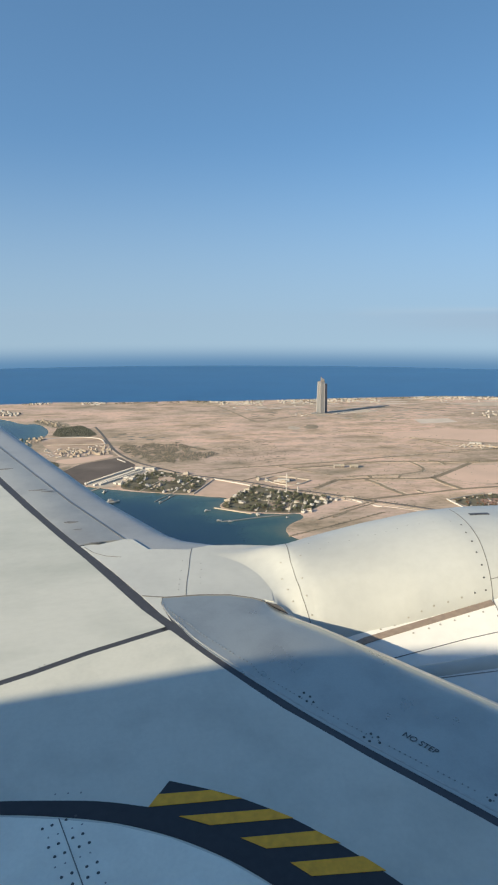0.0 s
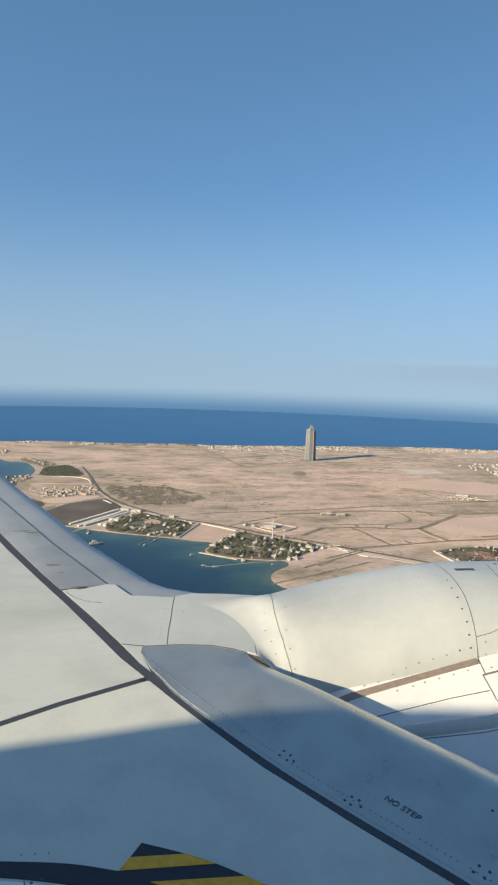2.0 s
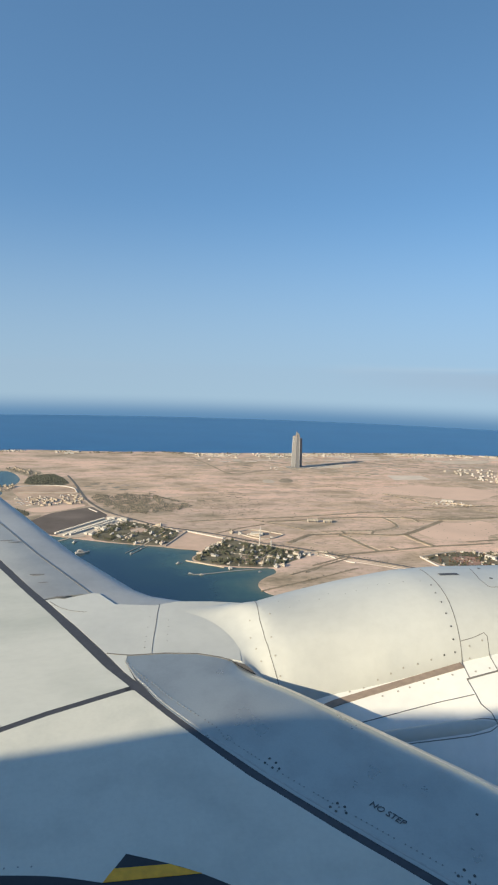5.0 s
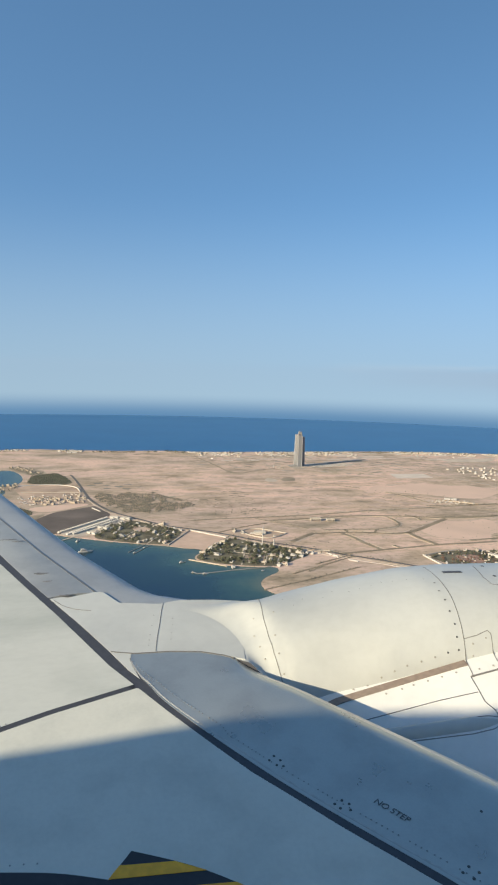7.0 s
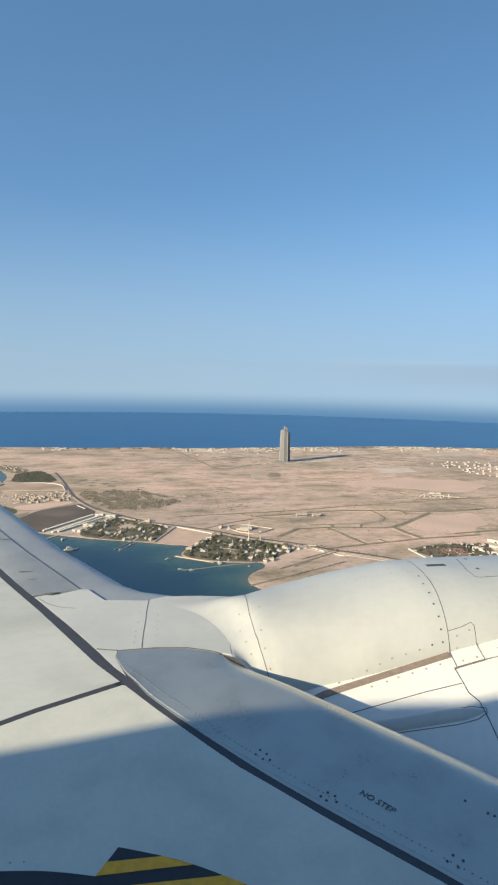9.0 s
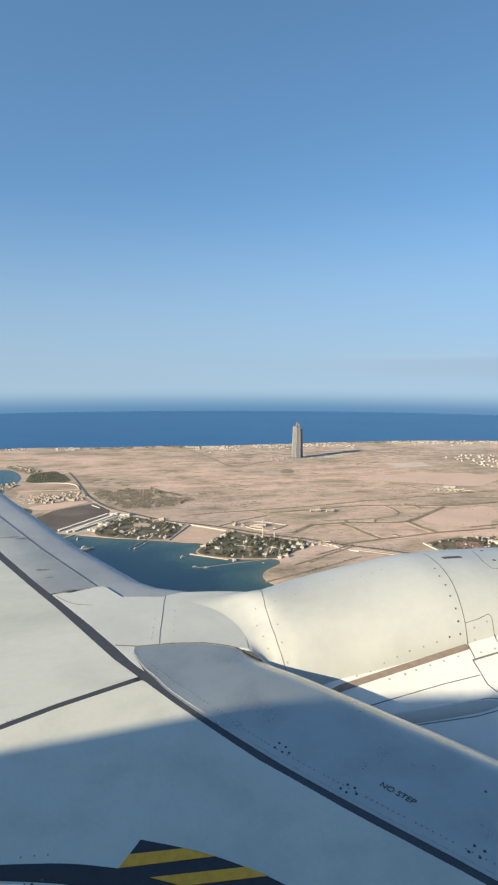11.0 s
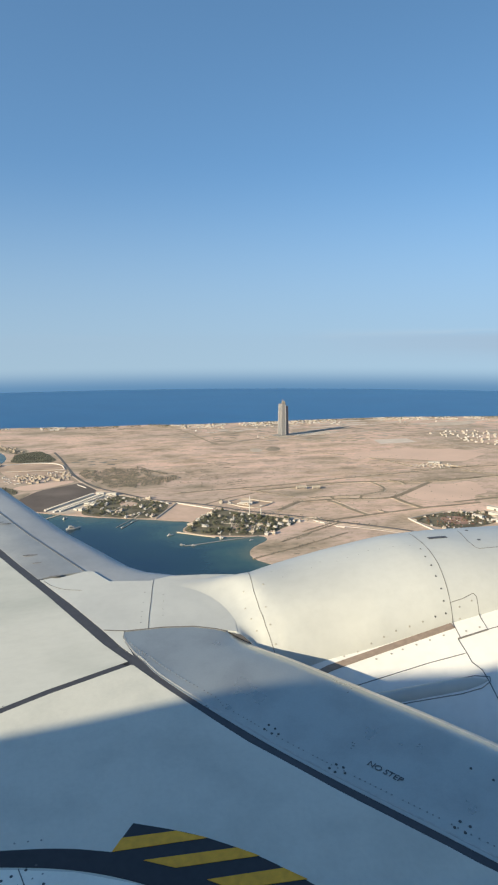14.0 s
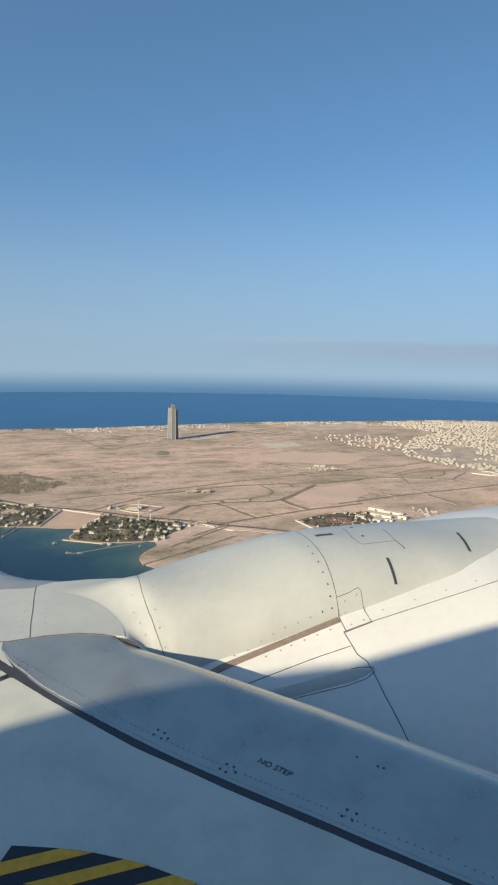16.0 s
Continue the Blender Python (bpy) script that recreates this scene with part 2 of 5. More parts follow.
def land(name, outline, material, label, top=1.2, kind="structure"):
    me = bpy.data.meshes.new(name)
    bm = bmesh.new()
    vs = [bm.verts.new((x, y, H + top)) for x, y in outline]
    lo = [bm.verts.new((x, y, H - 0.5)) for x, y in outline]
    bm.faces.new(vs)
    for i in range(len(vs)):
        j = (i + 1) % len(vs)
        bm.faces.new((vs[i], lo[i], lo[j], vs[j]))
    bmesh.ops.triangulate(bm, faces=[fc for fc in bm.faces if len(fc.verts) > 4])
    bmesh.ops.recalc_face_normals(bm, faces=bm.faces)
    bm.to_mesh(me)
    bm.free()
    me.materials.append(material)
    return tagged(new(name, me), label, name.replace("_", " "), kind=kind)


MAIN_COAST = [(-590, 2140), (-506, 2200), (-423, 2225), (-354, 2222), (-270, 2251), (-178, 2240), (7, 2205), (198, 2220), (291, 2186), (491, 2187),
              (720, 2194), (916, 2199), (1135, 2190), (1320, 2140), (1492, 2107), (1763, 2085), (2060, 1941), (3000, 1800), (4250, 1500),
              (4250, -800), (2000, -1200), (500, -300), (330, 520), (262, 720)]
MAIN_SHORE = [(234, 768), (220, 778), (205, 799), (201, 822), (208, 844), (224, 862), (242, 876), (244, 897), (234, 901), (171, 911), (119, 950), (152, 999), (138, 1007), (120, 1012), (94, 1028), (59, 1041), (41, 1050), (4, 1064), (-28, 1081), (-80, 1111), (-95, 1120), (-119, 1134),
              (-149, 1153), (-188, 1141), (-224, 1150), (-269, 1172), (-304, 1198), (-340, 1236), (-292, 1269), (-249, 1310), (-250, 1355),
              (-235, 1392), (-329, 1422), (-329, 1436), (-232, 1446), (-222, 1500)]
MAIN_INLET = [(-250, 1558), (-222, 1578), (-208, 1615), (-210, 1686), (-234, 1765), (-261, 1812), (-287, 1794), (-340, 1880), (-415, 1950), (-480, 2030), (-555, 2110)]
MAIN = MAIN_COAST + MAIN_SHORE + MAIN_INLET
land("ground", smooth_line(MAIN), SAND, "tan and pinkish desert plain with faint tracks and scrub")
land("island", smooth_line([(-760, 2060), (-620, 2010), (-480, 1960), (-420, 1890), (-440, 1800), (-560, 1700), (-760, 1740)]), SAND, "low built-up sandy island in the blue lagoon")
HEADLAND = [(-300, 1010), (-231, 952), (-166, 897), (-105, 846), (-120, 780), (-250, 660), (-700, 800)]
land("headland", smooth_line(HEADLAND), SAND, "narrow sandy headland with houses and green gardens")

# ------------------------------------------------------------------ wing
def dense_line(line, step):
    out = []
    for (x1, y1), (x2, y2) in zip(line, line[1:] + line[:1]):
        k = max(1, int(math.hypot(x2 - x1, y2 - y1) / step))
        out += [(x1 + (x2 - x1) * i / k, y1 + (y2 - y1) * i / k) for i in range(k)]
    return out


GAP = [(-5.83, 14.5), (-2.65, 8.15), (-0.735, 4.30), (-0.517, 3.886), (-0.343, 3.571), (-0.173, 3.249), (-0.037, 2.985), (0.11, 2.73), (0.23, 2.535), (0.325, 2.39),
       (0.41, 2.262), (0.49, 2.145), (0.57, 2.047), (0.643, 1.956), (0.713, 1.867), (0.781, 1.786), (0.847, 1.71), (0.908, 1.637), (0.968, 1.568),
       (1.029, 1.492), (1.087, 1.428), (1.194, 1.302), (1.35, 1.12), (1.9, 0.5), (2.2, 0.1)]
gap_aft = [(-5.86, 14.5), (-2.68, 8.15), (-0.755, 4.295), (-0.506, 3.823), (-0.326, 3.493), (-0.168, 3.185), (-0.034, 2.922)] + strip(GAP, 0.041)[1][7:]

wing = thing("aircraft_wing", "pale grey painted aircraft wing with dark seams and hazard markings", "wing")
# main skin in two sheets with a dark seam between
SEAM = [(-4.6, 1.05), (-0.48, 2.53), (-0.27, 2.62), (-0.04, 2.70), (0.075, 2.74)]
seam_out, seam_in = strip(SEAM, 0.032)
plate("skin_panel", gap_aft[:7] + seam_out[::-1][:4] + [(-6.0, 0.6), (-6.2, 7.0), (-7.6, 14.5)], WING, wing, 0.03)
plate("skin_panel", gap_aft[7:] + [(2.2, 0.02), (-6.0, 0.02), (-6.0, 0.5)] + seam_in[:5], WING_IN, wing, 0.03)
seal_fore, seal_aft = strip(GAP, 0.095)
plate("seal_strip", seal_fore + seal_aft[::-1], DARK, wing, 0.02, -0.0012, "dark rubber seal along the slat gap")
plate("seal_strip", seam_out + seam_in[::-1], DARK, wing, 0.02, -0.0012, "dark sealed seam between skin panels")
plate("wing_box", [(-5.75, 14.4), (-0.3, 3.6), (0.2, 2.7), (1.0, 1.6), (2.2, 0.1), (-6.0, 0.05), (-7.5, 14.4)], DARK, wing, 0.25, -0.025)

NOSE = [(0.0, -0.03), (0.0, 0.0), (0.2, 0.007), (0.4, 0.012), (0.6, 0.013), (0.72, 0.0105), (0.785, 0.005), (0.86, -0.0085), (0.92, -0.024), (0.97, -0.044), (0.99, -0.060), (1.0, -0.085), (0.985, -0.11), (0.92, -0.16), (0.75, -0.20), (0.5, -0.22)]


def slat_mesh(name, aft_line, fore_line, profile, material, flush_end=False):
    rings = []
    for (ax, ay), (fx, fy) in zip(aft_line, fore_line):
        q = min(1.0, max(0.0, (math.hypot(fx - ax, fy - ay) - 0.46) / 0.08)) if flush_end else 1.0
        rings.append([(ax + (fx - ax) * s, ay + (fy - ay) * s, zw(ax + (fx - ax) * s, ay + (fy - ay) * s) + d * (q if 0 < i < 12 else 1.0)) for i, (s, d) in enumerate(profile)])
    v, f = loft(rings)
    k = len(profile)
    f += [tuple(range(k)), tuple(range(len(v) - 1, len(v) - k - 1, -1))]
    return mesh(name, v, f, material, True)


def evenly(a, b_, per=6):
    """Stations at even steps between matching points of two lines."""
    go = lambda p: [tuple(Vector(p[i]).lerp(Vector(p[i + 1]), q / per)) for i in range(len(p) - 1) for q in range(per)] + [tuple(p[-1])]
    return go(a), go(b_)


def resample(a, b_, per=5):
    """Finer stations between matching points of two lines, by Catmull-Rom."""
    def cr(p, i, t):
        p0, p1, p2, p3 = (Vector(p[min(max(q, 0), len(p) - 1)]) for q in (i - 1, i, i + 1, i + 2))
        return tuple(0.5 * ((2 * p1) + (p2 - p0) * t + (2 * p0 - 5 * p1 + 4 * p2 - p3) * t * t + (3 * p1 - p0 - 3 * p2 + p3) * t ** 3))
    oa, ob_ = [], []
    for i in range(len(a) - 1):
        for q in range(per):
            oa.append(cr(a, i, q / per))
            ob_.append(cr(b_, i, q / per))
    return oa + [tuple(a[-1])], ob_ + [tuple(b_[-1])]


in_aft = [(0.061, 2.950), (0.098, 2.82), (0.14, 2.73), (0.195, 2.64), (0.28, 2.50), (0.4, 2.325), (0.561, 2.10), (0.71, 1.913), (0.84, 1.758), (0.96, 1.617), (1.049, 1.509), (1.37, 1.13), (1.92, 0.51), (2.22, 0.11)]
in_fore = [(0.071, 3.005), (0.25, 2.994), (0.4, 2.965), (0.5, 2.918), (0.61, 2.849), (0.779, 2.713), (0.961, 2.505), (1.111, 2.326), (1.23, 2.186), (1.361, 2.023), (1.445, 1.911), (1.727, 1.547), (2.277, 0.846), (2.577, 0.479)]
in_aft = in_aft[:3] + [tuple(Vector(p).lerp(min((Vector(q) for q in dense_line(gap_aft, 0.01)[:-200]), key=lambda q: (q - Vector(p)).length), 0.30)) for p in in_aft[3:]]
in_a, in_f = resample(in_aft, in_fore)


def slat_z(x, y):
    """The inboard slat's upper surface."""
    best = (9.0, 0.0)
    for (ax, ay), (fx, fy) in zip(in_a, in_f):
        dx, dy = fx - ax, fy - ay
        s = ((x - ax) * dx + (y - ay) * dy) / (dx * dx + dy * dy)
        off = abs((x - ax) * dy - (y - ay) * dx) / math.hypot(dx, dy)
        if off < best[0]:
            best = (off, s)
    s = min(0.9, max(0.0, best[1]))
    return zw(x, y) + float(np.interp(s, [q[0] for q in NOSE[1:12]], [q[1] for q in NOSE[1:12]]))


slat_in = thing("inboard_slat", "bare metal inboard wing slat with stencilled warning and rivets", "slat")
slat_data = slat_mesh("slat_skin", *resample(in_aft, in_fore), NOSE, METAL, True)
slat_data.materials.append(LEAD_SHEEN)
for fc in slat_data.polygons:      # the polished nose begins past the rounded end
    if len(fc.vertices) == 4 and min(q // len(NOSE) for q in fc.vertices) >= 22 and min(q % len(NOSE) for q in fc.vertices) >= 7:
        fc.material_index = 1
part("slat_skin", slat_data, slat_in)

out_aft = [(-5.80, 14.5), (-2.62, 8.15), (-0.702, 4.30), (-0.495, 3.90), (-0.372, 3.675)]
out_mid = [(-5.49, 14.5), (-2.39, 8.15), (-0.478, 4.365), (-0.262, 3.98), (-0.112, 3.712)]
nose_aft = [(-5.49, 14.5), (-2.39, 8.15), (-0.478, 4.365), (-0.262, 3.98), (-0.112, 3.712), (-0.07, 3.71), (0.02, 3.56), (0.24, 3.51)]
nose_fore = [(-5.1, 14.5), (-2.04, 8.15), (-0.215, 4.47), (0.03, 4.07), (0.165, 3.85), (0.215, 3.785), (0.30, 3.72), (0.50, 3.60)]
slat_out = thing("outboard_slat", "grey outboard wing slat with dull metal leading edge", "slat")
part("slat_skin", slat_mesh("slat_skin", *evenly(out_aft, out_mid), [(0, -0.03), (0, 0.0), (0.25, 0.003), (0.5, 0.0035), (0.75, 0.0005), (1.0, -0.006), (1.0, -0.03)], SLAT), slat_out)
part("slat_nose", slat_mesh("slat_nose", *evenly(nose_aft, nose_fore), [(0.0, -0.03), (0.0, -0.010), (0.3, -0.014), (0.55, -0.020), (0.75, -0.032), (0.9, -0.06), (1.0, -0.11), (0.93, -0.17), (0.6, -0.22), (0, -0.25)], NOSE_METAL), slat_out, "dull bluish-grey bare metal leading edge")
plate("leading_edge_fairing", [(-0.362, 3.66), (-0.30, 3.672), (-0.262, 3.66), (-0.115, 3.708), (-0.07, 3.70), (0.02, 3.55), (0.24, 3.50), (0.36, 3.53), (0.55, 3.50), (0.74, 3.45), (0.74, 3.10), (0.625, 3.0), (0.606, 2.93), (0.60, 2.868), (0.556, 2.895), (0.50, 2.928), (0.40, 2.975), (0.25, 3.004), (0.07, 3.010), (0.058, 2.95), (0.09, 2.83), (0.098, 2.795), (0.051, 2.872), (-0.036, 3.052), (-0.172, 3.315), (-0.287, 3.523)], COWL, wing, 0.05, 0.0)

# ------------------------------------------------------------------ engine
engine = thing("engine_nacelle", "cream-white jet engine nacelle under and ahead of the wing", "engine")


def lerp_table(table, x):
    xs = [r[0] for r in table]
    return [float(np.interp(x, xs, [r[i] for r in table])) for i in range(1, len(table[0]))]


COWL_SHAPE = [(-0.8, 1.00, 0.80), (0.3, 1.27, 1.04), (1.0, 1.38, 1.10), (1.65, 1.45, 1.12), (2.6, 1.48, 1.11), (3.3, 1.46, 1.06), (3.8, 1.38, 1.0), (4.05, 1.30, 0.94), (4.15, 1.24, 0.88)]


def cowl_ring(x, grow=0.0, k=72):
    a, b2 = lerp_table(COWL_SHAPE, x)
    zc = -2.5 + 0.125 * (x - 1.65)
    return [(x, 3.15 + (a + grow) * math.cos(t), zc + (b2 + grow) * math.sin(t)) for t in np.linspace(0, 2 * math.pi, k, endpoint=False)]


v, f = loft([cowl_ring(x) for x in np.linspace(-0.8, 4.15, 60)], True)
part("cowl", mesh("cowl", v, f, COWL_SIDE, True), engine)
# x, crest height, foot height, half-width inboard, middle, half-width outboard
CREST = [(0.20, -1.3556, -1.46, 0.34, 3.28, 0.16), (0.44, -1.3556, -1.46, 0.34, 3.28, 0.18), (0.50, -1.355, -1.48, 0.345, 3.27, 0.17), (0.55, -1.351, -1.49, 0.365, 3.26, 0.18), (0.60, -1.338, -1.50, 0.385, 3.24, 0.20), (0.65, -1.318, -1.52, 0.405, 3.22, 0.24), (0.70, -1.294, -1.54, 0.445, 3.21, 0.30), (0.78, -1.274, -1.58, 0.50, 3.2, 0.38), (0.96, -1.255, -1.60, 0.50, 3.2, 0.46)]
CREST += [(1.29, -1.208, -1.56, 0.50, 3.2, 0.5), (1.62, -1.167, -1.52, 0.50, 3.2, 0.5), (1.9, -1.165, -1.5, 0.50, 3.2, 0.5), (2.2, -1.18, -1.5, 0.5, 3.2, 0.5), (2.45, -1.20, -1.45, 0.5, 3.2, 0.5), (2.7, -1.225, -1.42, 0.47, 3.2, 0.46), (3.0, -1.24, -1.4, 0.45, 3.2, 0.4), (3.4, -1.24, -1.40, 0.34, 3.2, 0.3), (3.75, -1.25, -1.38, 0.12, 3.2, 0.12)]


def crest_at(x):
    """The crest's table, rounded between its stations."""
    rows = [lerp_table(CREST, x + d) for d in (-0.05, -0.025, 0.0, 0.025, 0.05)]
    return [sum(r[i] * q for r, q in zip(rows, (0.15, 0.22, 0.26, 0.22, 0.15))) for i in range(5)]


def cowl_z(x, y):
    a, b2 = lerp_table(COWL_SHAPE, x)
    u = (y - 3.15) / a
    return -2.5 + 0.125 * (x - 1.65) + b2 * math.sqrt(max(0.0, 1 - u * u))


def smooth_step(lo, hi, x):
    q = min(1.0, max(0.0, (x - lo) / (hi - lo)))
    return q * q * (3 - 2 * q)


def dome_z(x, u):
    """Height of the pylon's fairing at x; u from -1 (inboard foot) to 1."""
    zc, zb, w, yc, wo = crest_at(x)
    w = wo if u > 0 else w
    k = 1 - (1 - min(1, max(0, (x - 0.60) / 0.45))) ** 2.2
    foot = (zw(x, yc + u * w) - 0.004) * (1 - k) + zb * k
    mid = (zw(x, yc) - 0.004) * (1 - k) + zb * k
    high = foot + (zc - mid) * (1 - abs(u) ** (2 + 0.35 * k)) ** (1.5 - 1.05 * k)
    # near the wing it rises from a rounded crease on the leading edge fairing
    y = yc + u * w
    e = math.hypot((x - 0.30) / 0.31, (y - 2.90) / 0.50) - 1
    near_rise = (0.085 * e * e / (e + 0.04) + 0.09 * e * e) * (1 - smooth_step(3.30, 3.48, y)) * smooth_step(-1.0, -0.72, u) - 0.0006 if e > 0 else max(-0.004, 0.1 * e - 0.0006)
    q = smooth_step(0.64, 0.80, x)
    # its inboard foot dips under the slat's nose
    dip = 0.075 * (1 - smooth_step(-1.0, -0.60, u)) * smooth_step(0.60, 0.72, x) * (1 - smooth_step(0.95, 1.35, x))
    return (zw(x, y) + near_rise) * (1 - q) + high * q - dip


def engine_z(x, y):
    """The upper surface of nacelle and fairing."""
    _, _, w, yc, wo = crest_at(x)
    u = (y - yc) / (wo if y > yc else w)
    return max(cowl_z(x, y), dome_z(x, u)) if abs(u) < 1 and x < 3.75 else cowl_z(x, y)


rings, skirts = [], []
for x in list(np.linspace(0.30, 0.90, 70)) + list(np.linspace(0.90, 3.75, 105))[1:]:
    _, _, w, yc, wo = crest_at(x)
    top = [(x, yc + u * (wo if u > 0 else w), dome_z(x, u)) for u in [-math.cos(t) for t in np.linspace(0, math.pi, 41)]]
    skirt = 0.16 * min(1.0, max(0.0, (x - 0.40) / 0.15))
    rings.append(top)
    skirts.append([top[0], (x, top[0][1] + 0.01, top[0][2] - skirt)])
v, f = loft(rings)
part("pylon_fairing", mesh("pylon_fairing", v, f, COWL, True), engine)
# dark skirt colours in the shade below the fairing's foot beside the slat
part("gap_seal", mesh("gap_seal", *loft(skirts), DARK), engine, "dark skirt standing in for the shade beside the slat")

# ------------------------------------------------------------------ fuselage behind the camera
FY, FZ, FR = -1.78, -0.8, 2.04
fus = thing("fuselage", "white painted airliner fuselage with a cabin window", "fuselage")
xs = [-22, -14, -10, -6.5, -5.95, -5.6, -5.3, -5.0, -4.7, -4.5, -4.2, -3.95, -3.5, -3.1, -2.2, -1.2, -0.5, -0.16, 0.16, 0.5, 1.2, 3, 6, 8, 10]
zwin = [math.asin((0.22 - FZ) / FR), math.asin((-0.24 - FZ) / FR)]
angs = sorted(set(list(np.linspace(0, 2 * math.pi, 73)[:-1]) + [a for a in zwin if a > 0] + [2 * math.pi + a for a in zwin if a < 0]))
verts, faces = [], []
for x in xs:
    # made-up swellings of the unseen hull shape its shadow edge on wing and cowl
    s = float(np.interp(x, (-22, -14, -10, -6.5, -5.95, -5.6, -5.3, -5.0, -4.7, -4.5, -4.2, -3.95, -3.5, -3.1, -2.2, -1.2, -0.5, 6, 10), (0.35, 0.92, 0.96, 1.03, 1.05, 1.062, 1.068, 1.077, 1.062, 1.038, 1.033, 1.04, 1.044, 1.046, 1.035, 0.988, 0.977, 0.97, 0.7)))
    verts += [(x, FY + FR * s * math.cos(a), FZ + FR * s * math.sin(a)) for a in angs]
k = len(angs)
lo_a, hi_a = min(zwin), max(zwin)
for i in range(len(xs) - 1):
    for j in range(k):
        mid = (angs[j] + (angs[(j + 1) % k] if j + 1 < k else 2 * math.pi)) / 2
        if xs[i] == -0.16 and lo_a < (mid if mid < math.pi else mid - 2 * math.pi) < hi_a:
            continue
        faces.append((i * k + j, i * k + (j + 1) % k, (i + 1) * k + (j + 1) % k, (i + 1) * k + j))
faces += [tuple(range(k)), tuple(range(len(verts) - 1, len(verts) - k - 1, -1))]
part("skin", mesh("skin", verts, faces, SKIN, True), fus)

# ------------------------------------------------------------------ landscape helpers
GZ = H + 1.2            # top of the land
ASPHALT = plain("asphalt", (0.13, 0.12, 0.11), 0.9, 0, 0.2, 0.05)
TRACK = plain("dirt_track", (0.26, 0.205, 0.14), 0.95, 0, 0.25, 0.04)
MUD = plain("mud_flat", (0.145, 0.115, 0.095), 0.9, 0, 0.3, 0.015)
PALE = plain("pale_sand", (0.55, 0.45, 0.35), 0.95, 0, 0.15, 0.03)
PLOT = plain("red_sand", (0.60, 0.42, 0.315), 0.95, 0, 0.1, 0.05)
WHITE = plain("white_render", (0.46, 0.435, 0.405), 0.85, 0, 0.12, 0.08)
CREAM = plain("cream_render", (0.42, 0.375, 0.32), 0.85, 0, 0.12, 0.08)
ROOF = plain("pink_roof", (0.45, 0.27, 0.20), 0.85, 0, 0.15, 0.1)
CONC = plain("concrete", (0.25, 0.24, 0.225), 0.9, 0, 0.15, 0.1)
PANE = plain("window_glass", (0.05, 0.06, 0.07), 0.25)
LEAF = plain("leaves", (0.105, 0.108, 0.068), 0.9, 0, 0.5, 0.6)
DRY = plain("dry_leaves", (0.16, 0.088, 0.06), 0.9, 0, 0.4, 0.6)
BARK = plain("bark", (0.12, 0.09, 0.06), 0.9)
SCRUB_SOIL = plain("scrub_soil", (0.37, 0.295, 0.215), 0.95, 0, 0.4, 0.02)
GRASS = plain("garden_soil", (0.15, 0.13, 0.085), 0.95, 0, 0.5, 0.06)
BANK_SOIL = plain("bank_soil", (0.30, 0.24, 0.17), 0.95, 0, 0.3, 0.04)
BROWN_SOIL = plain("brown_soil", (0.47, 0.335, 0.245), 0.95, 0, 0.25, 0.02)
RED_SOIL = plain("red_soil", (0.68, 0.475, 0.36), 0.95, 0, 0.08, 0.01)
TAN = plain("tan_render", (0.40, 0.335, 0.27), 0.9, 0, 0.15, 0.08)
COAST_SOIL = plain("coastal_soil", (0.41, 0.335, 0.265), 0.95, 0, 0.3, 0.02)
STONY = plain("stony_soil", (0.53, 0.385, 0.295), 0.95, 0, 0.22, 0.03)
DAMP = plain("damp_soil", (0.20, 0.185, 0.15), 0.95, 0, 0.3, 0.02)
OLIVE = plain("dry_grass", (0.30, 0.26, 0.165), 0.95, 0, 0.3, 0.03)
PARK = plain("park_grass", (0.10, 0.125, 0.06), 0.95, 0, 0.3, 0.03)
WHITE_LOT = plain("white_gravel", (0.66, 0.555, 0.455), 0.95, 0, 0.12, 0.03)
PALE_ROAD = plain("dusty_road", (0.36, 0.30, 0.245), 0.95, 0, 0.2, 0.04)
ORCHARD_SOIL = plain("orchard_soil", (0.36, 0.22, 0.165), 0.95, 0, 0.3, 0.04)
GROVE_LEAF = plain("grove_leaves", (0.10, 0.106, 0.078), 0.95, 0, 0.4, 0.5)
rnd = random.Random(7)


def ground_patch(name, outline, material, label, lift=0.15, kind="structure", cut=2, ragged=0.0):
    pts = smooth_line(outline, cut) if cut else outline
    if ragged:
        pts = [(x + ragged * noise.noise((x * 0.02, y * 0.02, 1.7)) + ragged * 0.2 * noise.noise((x * 0.09, y * 0.09, 5.1)),
                y + ragged * noise.noise((x * 0.02, y * 0.02, 8.3))) for x, y in dense_line(pts, 6.0)]
    me = bpy.data.meshes.new(name)
    bm = bmesh.new()
    fc = bm.faces.new([bm.verts.new((x, y, GZ + lift)) for x, y in pts])
    bmesh.ops.triangulate(bm, faces=[fc])
    bmesh.ops.recalc_face_normals(bm, faces=bm.faces)
    for fc in bm.faces:
        if fc.normal.z < 0:
            fc.normal_flip()
    bm.to_mesh(me)
    bm.free()
    me.materials.append(material)
    return tagged(new(name, me), label, name.replace("_", " "), kind=kind)


